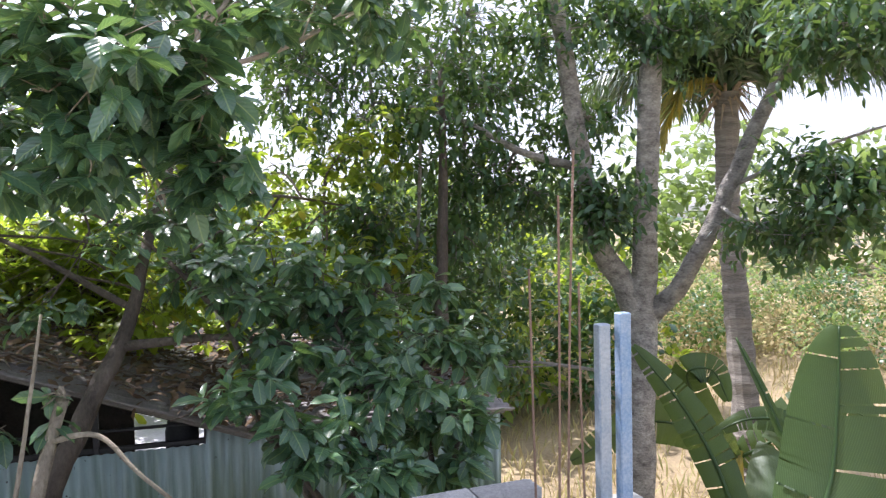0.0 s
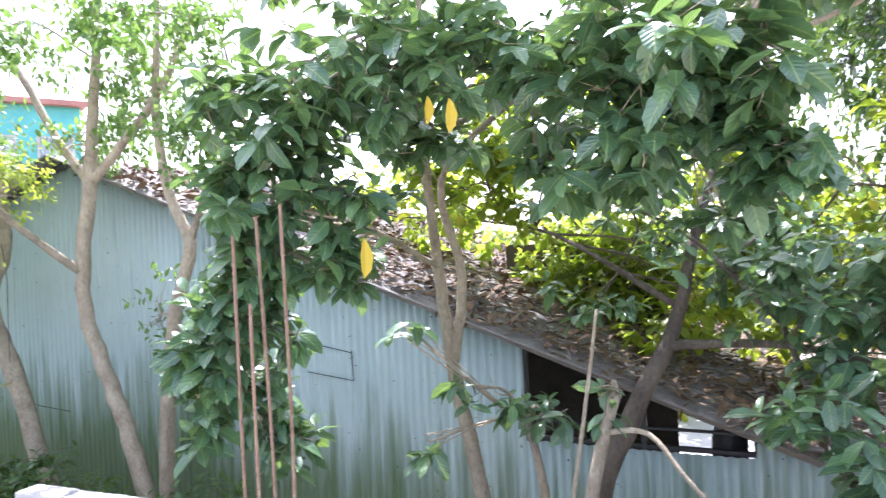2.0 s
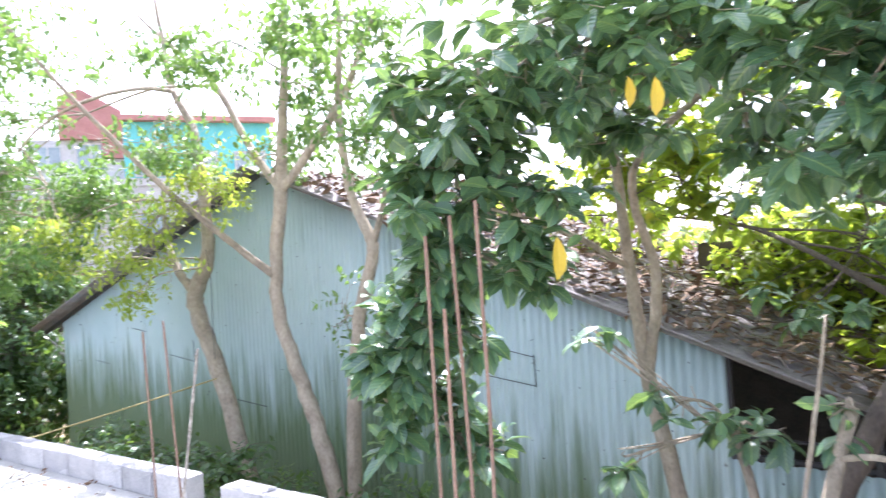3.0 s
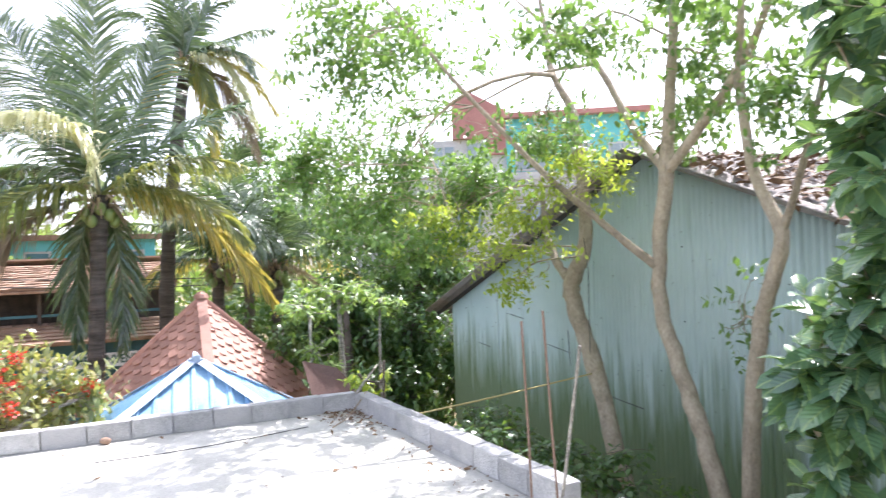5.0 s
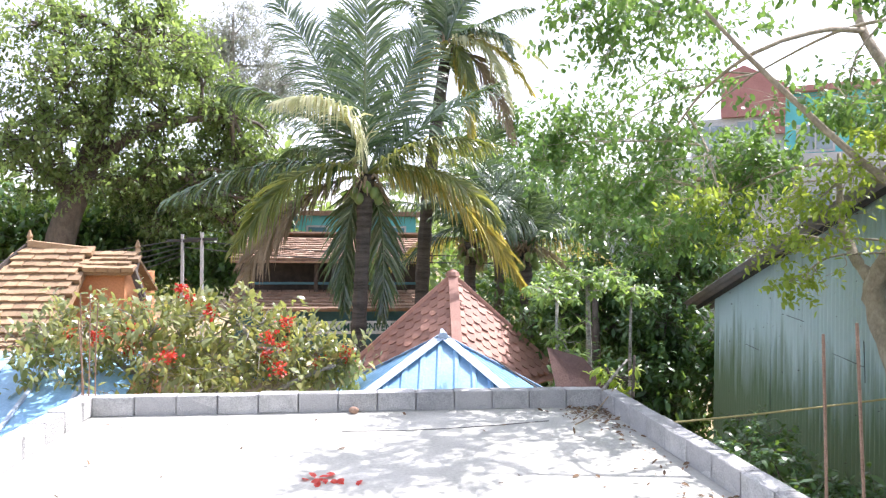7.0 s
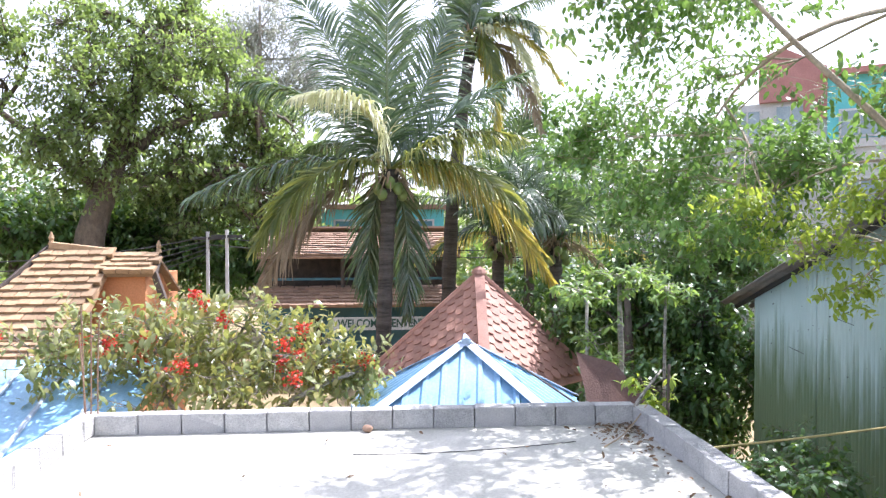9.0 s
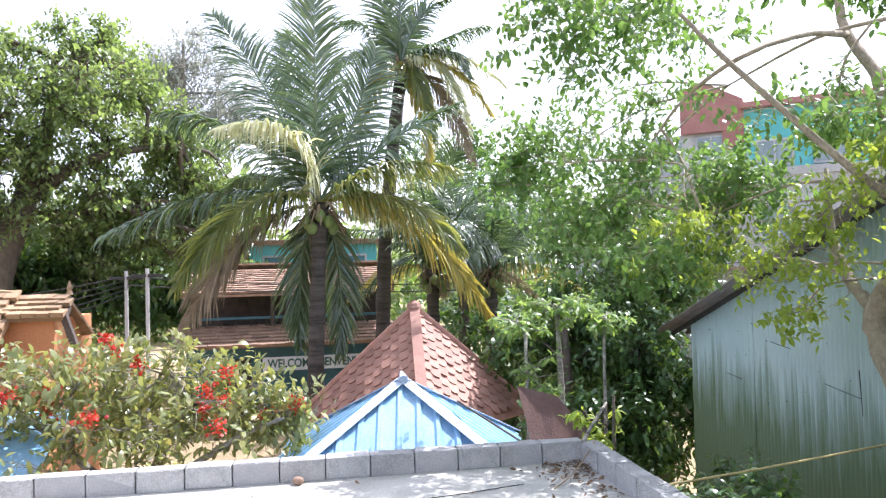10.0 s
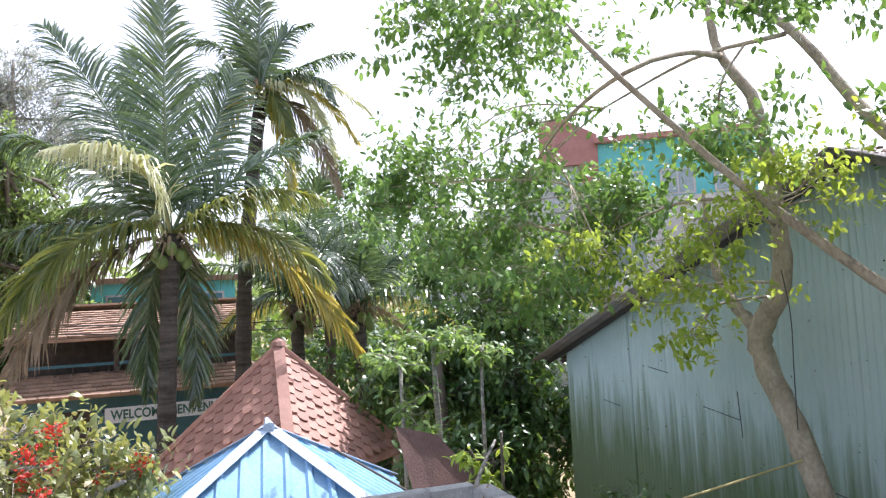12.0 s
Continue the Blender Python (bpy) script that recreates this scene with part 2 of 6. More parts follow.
palm_leaf = leaf_material("palm_leaflet", [(0.0, (0.022, 0.055, 0.032)), (0.6, (0.05, 0.10, 0.05)), (0.9, (0.12, 0.18, 0.09)), (1.0, (0.34, 0.40, 0.26))], 0.24, 0.18, (0.36, 0.58, 0.10), spec=1.0)
# Pale leaflet colour carries the sky sheen of sunlit fronds.
palm_pale = leaf_material("sheen_pale_leaflet", [(0.0, (0.28, 0.33, 0.17)), (0.6, (0.48, 0.50, 0.30)), (1.0, (0.62, 0.60, 0.38))], 0.35, 0.4, (0.8, 0.78, 0.25), spec=0.9)
palm_olive = leaf_material("olive_leaflet", [(0.0, (0.045, 0.09, 0.035)), (0.7, (0.095, 0.155, 0.05)), (1.0, (0.36, 0.36, 0.11))], 0.32, 0.42, (0.65, 0.65, 0.08))
palm_yellow = leaf_material("yellowing_leaflet", [(0.0, (0.13, 0.18, 0.045)), (0.5, (0.34, 0.31, 0.07)), (0.8, (0.60, 0.44, 0.05)), (1.0, (0.62, 0.55, 0.28))], 0.4, 0.45, (0.85, 0.70, 0.08))
banana_leaf = leaf_material("banana_leaf", [(0.0, (0.03, 0.07, 0.022)), (1.0, (0.06, 0.115, 0.032))], 0.4, 0.26, (0.42, 0.52, 0.07), veins=True, ribs_along=240.0)
grass_mat = leaf_material("dry_grass", [(0.0, (0.32, 0.25, 0.11)), (0.6, (0.50, 0.40, 0.20)), (1.0, (0.30, 0.34, 0.12))], 0.7, 0.3, (0.7, 0.6, 0.3))

# ---- building helpers ----


def thing(name, at, label, category, group="", kind=""):
    ob = new(name)
    ob.location = at
    return tagged(ob, label, category, group, kind)


def attach(ob, parent):
    if parent is not None:
        ob.parent = parent
        if parent.data is None:
            ob.matrix_parent_inverse = Matrix.Translation(-Vector(parent.location))
    return ob


def lay_uv(me, uv):
    """A UV layer from one pair a vertex."""
    index = np.empty(len(me.loops), np.int32)
    me.loops.foreach_get("vertex_index", index)
    me.uv_layers.new(name="leaf").data.foreach_set("uv", np.asarray(uv, np.float32)[index].ravel())


def mesh_part(name, verts, faces, material, parent=None, label="", smooth=False, kind="", uv=None):
    me = bpy.data.meshes.new(name)
    me.from_pydata([tuple(v) for v in verts], [], [tuple(f) for f in faces])
    if uv is not None:
        lay_uv(me, uv)
    me.materials.append(material)
    if smooth:
        me.polygons.foreach_set("use_smooth", [True] * len(me.polygons))
    me.update()
    return tagged(attach(new(name, me), parent), label, kind=kind)


def part(name, bm, material, parent=None, label="", smooth=False, kind=""):
    me = bpy.data.meshes.new(name)
    bm.to_mesh(me)
    bm.free()
    me.materials.append(material)
    if smooth:
        me.polygons.foreach_set("use_smooth", [True] * len(me.polygons))
    return tagged(attach(new(name, me), parent), label, kind=kind)


def box(bm, lo, hi, bevel=0.0, m=None):
    c = [(a + b) / 2 for a, b in zip(lo, hi)]
    s = [b - a for a, b in zip(lo, hi)]
    mat = Matrix.Translation(c) @ Matrix.Diagonal((*s, 1))
    r = bmesh.ops.create_cube(bm, size=1, matrix=(m or Matrix()) @ mat)
    if bevel:
        edges = list({e for v in r["verts"] for e in v.link_edges})
        bmesh.ops.bevel(bm, geom=edges, offset=bevel, segments=1, affect="EDGES")
    return bm


def boxed(name, lo, hi, material, parent=None, label="", bevel=0.004, m=None, kind=""):
    return part(name, box(bmesh.new(), lo, hi, bevel, m), material, parent, label, kind=kind)


def strip(name, a, b, wide, thick, material, parent, label=""):
    a, b = Vector(a), Vector(b)
    m = look(a, b)
    L = (b - a).length
    return part(name, box(bmesh.new(), (-wide / 2, -thick / 2, -L), (wide / 2, thick / 2, 0), 0.006, m), material, parent, label)


def smooth_line(points, steps=4):
    """Catmull-Rom through points of any width."""
    p = np.array(points, float)
    p = np.vstack([2 * p[0] - p[1], p, 2 * p[-1] - p[-2]])
    out = []
    for i in range(1, len(p) - 2):
        a, b, c, d = p[i - 1 : i + 3]
        for k in range(steps):
            t = k / steps
            out.append(0.5 * (2 * b + (c - a) * t + (2 * a - 5 * b + 4 * c - d) * t**2 + (3 * b - a - 3 * c + d) * t**3))
    return np.array(out + [p[-2]])


def tube(line, radii, sides=8, verts=None, faces=None, rough=0.0, rng=None):
    """Adds a tube along a line; returns its verts and faces."""
    verts = [] if verts is None else verts
    faces = [] if faces is None else faces
    line = np.asarray(line, float)
    n, start = len(line), len(verts)
    radii = np.broadcast_to(radii, n)
    ang = np.arange(sides) * 2 * math.pi / sides
    for i in range(n):
        t = line[min(i + 1, n - 1)] - line[max(i - 1, 0)]
        t = t / (np.linalg.norm(t) + 1e-9)
        u = np.cross(t, (0.31, 0.95, 0.05) if abs(t[2]) > 0.7 else (0, 0, 1))
        u /= np.linalg.norm(u) + 1e-9
        w = np.cross(t, u)
        k = radii[i] * (1 + (rng.uniform(-rough, rough, sides) if rng is not None else 0))
        ring = line[i] + (np.cos(ang) * k)[:, None] * u + (np.sin(ang) * k)[:, None] * w
        verts.extend(ring.tolist())
    for i in range(n - 1):
        for j in range(sides):
            a, b = start + i * sides + j, start + i * sides + (j + 1) % sides
            faces.append((a, b, b + sides, a + sides))
    faces.append(tuple(start + j for j in range(sides))[::-1])
    faces.append(tuple(start + (n - 1) * sides + j for j in range(sides)))
    return verts, faces


BROAD = (np.array([(0, 0, 0), (0.16, -0.26, 0.03), (0.16, 0, 0), (0.16, 0.26, 0.03), (0.46, -0.5, 0.06), (0.46, 0, 0), (0.46, 0.5, 0.06), (0.79, -0.39, -0.02), (0.79, 0, -0.06), (0.79, 0.39, -0.02), (1, 0, -0.16)]),
         [(0, 2, 1), (0, 3, 2), (1, 2, 5, 4), (2, 3, 6, 5), (4, 5, 8, 7), (5, 6, 9, 8), (7, 8, 10), (8, 9, 10)])
SMALL = (np.array([(0, 0, 0), (0.3, -0.42, 0.05), (0.3, 0.42, 0.05), (0.68, -0.4, 0.02), (0.68, 0.4, 0.02), (1, 0, -0.12)]), [(0, 2, 1), (1, 2, 4, 3), (3, 4, 5)])


def unit(v):
    return v / (np.linalg.norm(v, axis=-1, keepdims=True) + 1e-9)


def leaf_mesh(pos, way, size, width, shape=SMALL, rng=None):
    """Verts and faces of many leaves: bases, directions, lengths, width by length."""
    tmpl, tf = shape
    pos, way = np.asarray(pos, float), unit(np.asarray(way, float))
    n = len(pos)
    up = np.array([0, 0, 1.0]) + (rng.normal(0, 0.35, (n, 3)) if rng is not None else 0)
    side = unit(np.cross(way, up))
    nor = np.cross(side, way)
    size = np.broadcast_to(size, n)[:, None, None]
    t = tmpl[None]
    v = pos[:, None] + size * (t[..., 0:1] * way[:, None] + t[..., 1:2] * width * side[:, None] + t[..., 2:3] * nor[:, None])
    k = len(tmpl)
    faces = [tuple(i * k + a for a in f) for i in range(n) for f in tf]
    return v.reshape(-1, 3), faces


def leafy(rng, site, out, kind, size):
    """Bases, directions and lengths of the leaves of one shoot."""
    pos, way, length = [], [], []
    if kind == "whorl":
        k, a0 = rng.integers(6, 10), rng.uniform(0, 6.28)
        for i in range(k):
            a = a0 + i * 2.4
            rise = rng.uniform(-1.15, 0.15) if i > 1 else rng.uniform(0.4, 1.0)
            d = np.array([math.cos(a), math.sin(a), rise]) + 0.35 * out
            pos.append(site - out * 0.02 * i)
            way.append(d)
            length.append(size * rng.uniform(0.65, 1.15) * (0.6 if i < 2 else 1))
    else:
        k = rng.integers(9, 15)
        twig = unit(out + rng.normal(0, 0.4, 3))
        for i in range(k):
            u = i / k
            a = i * 2.4 + rng.uniform(-0.4, 0.4)
            side = unit(np.cross(twig, (math.cos(a), math.sin(a), 0.3)))
            pos.append(site + twig * (u - 0.5) * size * 3.4 + rng.normal(0, size * 0.15, 3))
            way.append(side + twig * 0.5 + np.array([0, 0, -0.35 if kind == "droop" else 0.0]))
            length.append(size * rng.uniform(0.6, 1.2))
    return pos, way, length


def tree(name, label, category, limbs, clumps, leaf, size, width, bark, kind="spray", seed=1, singles=0, shape=SMALL, dense=1.0, twig=0.008, base=None, hollow=0.35, gather=0.65):
    """A tree or shrub: tapered limbs, twigs that reach into clumps of foliage, and leaves on every twig."""
    rng = np.random.default_rng(seed)
    root = thing(name, base or limbs[0][0][:3], label, category)
    spine = []
    for i, limb in enumerate(limbs):
        line = smooth_line(limb, 5)
        line[1:-1, :3] += rng.normal(0, 0.07, (len(line) - 2, 3)) * line[1:-1, 3:4]
        v, f = tube(line[:, :3], line[:, 3], 10 if limb[0][3] > 0.04 else 7, rough=0.08, rng=rng)
        mesh_part("trunk" if i == 0 else "limb", v, f, bark, root, smooth=True)
        spine.append(line[1 if i == 0 else 0 :, :3])
    spine = np.vstack(spine)
    tv, tf, pos, way, length = [], [], [], [], []
    for x, y, z, r, h, n in clumps:
        c = np.array([x, y, z])
        hub = spine[np.argmin(((spine - c) ** 2).sum(1))]
        bend = (hub + c) / 2 + rng.normal(0, 0.12, 3) * np.linalg.norm(c - hub) + np.array([0, 0, 0.06])
        arm = smooth_line([hub, bend, c], 4)
        v, f = tube(arm, np.linspace(twig * 2.6, twig * 1.2, len(arm)), 6)
        mesh_part("branch", v, f, bark, root, smooth=True)
        reach, knots = [arm[2:]], [c]
        for _ in range(7):
            d = unit(rng.normal(0, 1, 3)) * np.array([r, r, h]) * rng.uniform(0.35, 0.95)
            a = arm[rng.integers(3, len(arm))]
            stem = smooth_line([a, (a + c + d) / 2 + rng.normal(0, 0.1, 3) * r, c + d], 3)
            tube(stem, np.linspace(twig, twig * 0.5, len(stem)), 5, tv, tf)
            reach.append(stem[1:])
            knots.append(c + d)
        reach = np.vstack(reach)
        for _ in range(int(n * dense)):
            d = unit(rng.normal(0, 1, 3))
            rad = rng.uniform(hollow, 1.0) ** 0.6
            site = c + d * np.array([r, r, h]) * rad * rng.uniform(0.85, 1.25)
            if rng.random() < gather:
                site = knots[rng.integers(len(knots))] + rng.normal(0, 0.24, 3) * np.array([r, r, h])
            a = reach[np.argmin(((reach - site) ** 2).sum(1))]
            mid = (a + site) / 2 + rng.normal(0, 0.1, 3) * np.linalg.norm(site - a)
            tube(np.array([a, mid, site]), (twig * 0.5, twig * 0.4, twig * 0.25), 3, tv, tf)
            out = unit(site - a + np.array([0, 0, 0.25 * np.linalg.norm(site - a)]))
            p, w, q = leafy(rng, site, out, kind, size)
            pos += p
            way += w
            length += q
    if tv:
        mesh_part("twig_work", tv, tf, bark, root, smooth=True, kind="stuff")
    pos, way, length = np.array(pos), np.array(way), np.array(length)
    if singles:
        order = np.argsort(pos[:, 1] + 0.15 * np.abs(pos[:, 0]) + rng.uniform(0, 0.4, len(pos)))
        near, rest = order[:singles], order[singles:]
        me = bpy.data.meshes.new("leaf")
        v, f = shape
        me.from_pydata([(a, b * width, c) for a, b, c in v.tolist()], [], f)
        lay_uv(me, v[:, :2])
        me.materials.append(noni_single)
        me.polygons.foreach_set("use_smooth", [True] * len(me.polygons))
        for i in near:
            d = Vector(unit(way[i]))
            s = d.cross(Vector((rng.normal(0, 0.3), rng.normal(0, 0.3), 1))).normalized()
            m = Matrix((d, s, s.cross(d))).transposed().to_4x4()
            ob = attach(new("leaf", me), root)
            ob.matrix_basis = Matrix.Translation(pos[i]) @ m @ Matrix.Scale(length[i], 4)
        pos, way, length = pos[rest], way[rest], length[rest]
    v, f = leaf_mesh(pos, way, length, width, shape, rng)
    mesh_part("foliage", v, f, leaf, root, smooth=True, kind="stuff", uv=np.tile(shape[0][:, :2], (len(pos), 1)))
    return root


# ---- ground, house and roof terrace ----
GROUND = -3.0


def build_ground():
    n, verts, faces = 90, [], []
    t = np.linspace(-1, 1, n)
    axis = np.sign(t) * (np.abs(t) ** 2.6) * 900
    for y in axis:
        for x in axis:
            d = math.hypot(x, y)
            z = GROUND + 0.18 * noise.noise((x * 0.15, y * 0.15, 0)) * min(1, max(0, d - 12) / 8)
            if d > 20:
                z += min(4.0, (d - 20) * 0.02)
            verts.append((x, y, z))
    for j in range(n - 1):
        for i in range(n - 1):
            a = j * n + i
            faces.append((a, a + 1, a + n + 1, a + n))
    tagged(mesh_part("ground", verts, faces, ground_mat, smooth=True, kind="structure"), "dry sandy ground with sparse straw-coloured grass", "ground")


build_ground()
X0, X1, Y0, Y1 = -7.26, 2.85, -1.41, 3.34
tagged(boxed("roof_slab", (X0, Y0, -0.16), (X1, Y1, 0.0), concrete, bevel=0.006, kind="structure"), "sunlit rough concrete terrace slab with dry leaves", "floor")
for nm, lo, hi in (("wall_west", (X0 + 0.08, Y0 + 0.2, GROUND - 0.2), (X0 + 0.28, Y1 - 0.2, -0.16)), ("wall_north", (X0 + 0.08, Y1 - 0.2, GROUND - 0.2), (X1 - 0.08, Y1 - 0.02, -0.16)),
                   ("wall_south", (X0 + 0.08, Y0 + 0.02, GROUND - 0.2), (X1 - 0.08, Y0 + 0.2, -0.16)), ("wall_east", (X1 - 0.28, Y0 + 0.2, GROUND - 0.2), (X1 - 0.08, Y1 - 0.2, -0.16))):
    tagged(boxed(nm, lo, hi, plaster, kind="structure"), "plastered house wall below the terrace", "wall")

PITCH, TALL, THICK = 0.345, 0.165, 0.14


def block_mesh(seed):
    rng = random.Random(seed)
    bm = box(bmesh.new(), (-PITCH / 2 + 0.008, -THICK / 2, 0), (PITCH / 2 - 0.008, THICK / 2, TALL), 0.007)
    for v in bm.verts:
        v.co += Vector([rng.uniform(-0.004, 0.004) for _ in range(3)])
    me = bpy.data.meshes.new("block")
    bm.to_mesh(me)
    bm.free()
    me.materials.append(block_mat)
    return me


BLOCKS = [block_mesh(i) for i in range(5)]


def parapet(name, a, b, skip=()):
    """One course of hollow concrete blocks from a to b, with recessed mortar joints."""
    rng = random.Random(name)
    a, b = Vector((*a, 0)), Vector((*b, 0))
    way = (b - a).normalized()
    turn = math.degrees(math.atan2(way.y, way.x))
    count = int(round((b - a).length / PITCH))
    bm = bmesh.new()
    for i in range(count):
        if i in skip:
            continue
        c = a + way * PITCH * (i + 0.5)
        box(bm, (-PITCH / 2 - 0.004, -THICK / 2 + 0.004, 0), (PITCH / 2 + 0.004, THICK / 2 - 0.004, TALL - 0.005), 0, pose(*c, 0, 0, turn))
    core = part(name, bm, mortar_mat, kind="structure")
    tagged(core, "low parapet of grey concrete blocks round the terrace", "parapet")
    for i in range(count):
        if i in skip:
            continue
        c = a + way * PITCH * (i + 0.5)
        ob = attach(new("block", BLOCKS[rng.randrange(5)]), core)
        ob.matrix_basis = pose(c.x + rng.uniform(-0.006, 0.006), c.y + rng.uniform(-0.006, 0.006), rng.uniform(-0.004, 0.006), 0, rng.uniform(-0.6, 0.6), turn + rng.uniform(-0.7, 0.7) + 180 * rng.randrange(2))
    return core


parapet("parapet_wall_west", (-7.18, -1.27), (-7.18, 3.2))
parapet("parapet_wall_north", (-7.11, 3.27), (2.55, 3.27), skip=(10, 16, 27))
parapet("parapet_wall_south", (-7.25, -1.34), (2.41, -1.34), skip=())

# ---- corrugated shed ----
SHED = pose(-11.5, 6.58, 0, 0, 0, -3.92)
SHED_LONG, SHED_APEX, SHED_DEEP = 14.6, 5.35, 4.2


def gable(s):
    """Height of the shed's top edge along its long wall."""
    if s < SHED_APEX:
        return 0.74 + (2.56 - 0.74) * s / SHED_APEX
    return max(2.56 - 0.362 * (s - SHED_APEX), -0.02)


def build_shed():
    root = thing("shed", SHED.translation, "large pale green corrugated iron shed with a leaf-strewn gable roof", "shed")
    wave, amp, width = 0.076, 0.014, 0.86
    holes = ((10.5, 12.2, -0.14),)
    n = int(SHED_LONG / width) + 1
    for k in range(n):
        s0, s1 = k * width, min((k + 1) * width + 0.05, SHED_LONG)
        if s1 - s0 < 0.1:
            continue
        rng = random.Random(k)
        off = -0.004 * (k % 2) + rng.uniform(-0.004, 0.004)
        verts, faces = [], []
        cols = np.arange(s0, s1 + 1e-6, wave / 8)
        for s in cols:
            top = gable(s) - 0.03
            if holes[0][0] <= s <= holes[0][1]:
                top = holes[0][2]
            y = off + amp * math.sin(2 * math.pi * s / wave)
            for u in (0.0, 0.25, 0.5, 0.75, 1.0):
                z = GROUND + (top - GROUND) * u
                verts.append(SHED @ Vector((s, y + 0.004 * math.sin(u * 9 + k), z)))
        for i in range(len(cols) - 1):
            for j in range(4):
                a = i * 5 + j
                faces.append((a, a + 5, a + 6, a + 1))
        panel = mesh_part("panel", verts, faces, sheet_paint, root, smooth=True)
        solid = panel.modifiers.new("thickness", "SOLIDIFY")
        solid.thickness = 0.003
    for s, name in ((0.0, "end_wall"), (SHED_LONG, "end_wall")):
        h = gable(s) - 0.06
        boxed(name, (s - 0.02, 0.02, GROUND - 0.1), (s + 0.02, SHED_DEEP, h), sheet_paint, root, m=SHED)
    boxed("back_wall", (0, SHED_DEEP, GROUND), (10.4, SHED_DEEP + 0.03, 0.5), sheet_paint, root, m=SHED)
    slopes = ((-0.6, SHED_APEX), (SHED_APEX, 12.6), (12.5, SHED_LONG + 0.04))
    for s0, s1 in slopes:
        def top(s):
            if s1 <= SHED_APEX:
                return 0.74 + 0.34 * s
            if s0 < 12:
                return 2.56 - 0.362 * (s - SHED_APEX)
            return 0.03 - 0.03 * (s - 12.5)
        verts, faces = [], []
        ys = np.arange(-0.28, SHED_DEEP + 0.3, 0.03)
        for y in ys:
            for s in (s0, s1):
                z = top(s) + 0.02 * math.sin(2 * math.pi * y / 0.15)
                verts.append(SHED @ Vector((s, y, z)))
        for i in range(len(ys) - 1):
            faces.append((2 * i, 2 * i + 1, 2 * i + 3, 2 * i + 2))
        r = mesh_part("roof_sheet", verts, faces, roof_sheet, root, "grey weathered corrugated roof sheet", smooth=True)
        r.modifiers.new("thickness", "SOLIDIFY").thickness = 0.012
        verge = [SHED @ Vector((s, -0.02, top(s) - 0.05)) for s in (s0, s1)]
        v, f = tube(verge, (0.045, 0.045), 4)
        # Left verge is coloured black, standing in for the dark roof underside.
        mesh_part("verge_board", v, f, black_iron if s1 <= SHED_APEX else roof_sheet, root)
        v, f = tube([SHED @ Vector((s, 0.12, top(s) - 0.1)) for s in (s0 + 0.2, s1)], (0.04, 0.04), 4)
        mesh_part("rafter", v, f, dark_wood, root)
    for z, h in ((-0.12, 0.035), (0.02, 0.018)):
        boxed("window_rail", (10.5, 0.02, z - h / 2), (12.2, 0.06, z + h / 2), black_iron, root, m=SHED)
    for s in (10.5, 11.42, 12.2):
        boxed("window_post", (s - 0.02, 0.01, -0.15), (s + 0.02, 0.06, gable(s) - 0.1), black_iron, root, m=SHED)
    nv, nf = [], []
    for s in np.arange(0.2, SHED_LONG - 0.1, 0.38):
        for drop in (0.12, 0.85, 1.6, 2.3):
            z = gable(s) - drop + 0.02 * math.sin(s * 7)
            if z > -1.2 and not (10.4 < s < 12.3 and z > -0.2):
                tube([SHED @ Vector((s, -0.02, z)), SHED @ Vector((s, 0.0, z))], (0.006, 0.008), 5, nv, nf)
    mesh_part("nail_heads", nv, nf, black_iron, root, "dark roofing nail heads", kind="stuff")
    for a, b in (((8.32, 0.62), (8.9, 0.52)), ((8.9, 0.54), (8.91, 0.27)), ((8.91, 0.27), (8.42, 0.33)), ((3.2, 0.28), (3.75, 0.22)), ((3.75, 0.5), (3.78, 0.05)), ((4.6, -0.2), (5.2, -0.24)), ((1.1, 0.1), (1.5, 0.07)), ((2.2, 0.62), (2.6, 0.58))):
        strip("seam", SHED @ Vector((a[0], -0.017, a[1])), SHED @ Vector((b[0], -0.017, b[1])), 0.005, 0.006, black_iron, root, "dark torn sheet seam")
    # Dark panel added to give the opening its dark interior.
    boxed("partition", (9.6, 2.2, GROUND), (11.4, 2.24, 1.4), dark_wood, root, "dark panel added behind the opening", m=SHED)
    v, f = tube([SHED @ Vector((12.0, 0.35, z)) for z in (-0.9, -0.1, 0.02, 0.06)], (0.13, 0.13, 0.1, 0.03), 14)
    mesh_part("roller", v, f, black_iron, root, "round black drum behind the rail", smooth=True)
    # Pale slab added outside to brighten the view through the opening.
    boxed("outer_bench", (10.8, SHED_DEEP + 0.1, GROUND), (14.2, SHED_DEEP + 5.0, -1.55), white_wall, root, "pale slab added for the brightness seen through the opening", m=SHED)
    boxed("inner_floor", (0.1, 0.1, GROUND), (SHED_LONG - 0.1, SHED_DEEP - 0.1, GROUND + 0.06), concrete, root, m=SHED)
    return root


shed = build_shed()


def leaf_litter(name, label, spots, seed, size, parent=None):
    """Curled dry leaves and twigs scattered over (x, y, z) spots."""
    rng = np.random.default_rng(seed)
    n = len(spots)
    way = np.column_stack([rng.normal(0, 1, n), rng.normal(0, 1, n), rng.normal(0.15, 0.25, n)])
    v, f = leaf_mesh(spots, way, rng.uniform(0.5, 1.3, n) * size, 0.42, SMALL, rng)
    ob = mesh_part(name, v, f, litter_mat, parent, kind="stuff")
    return tagged(ob, label, "leaves")


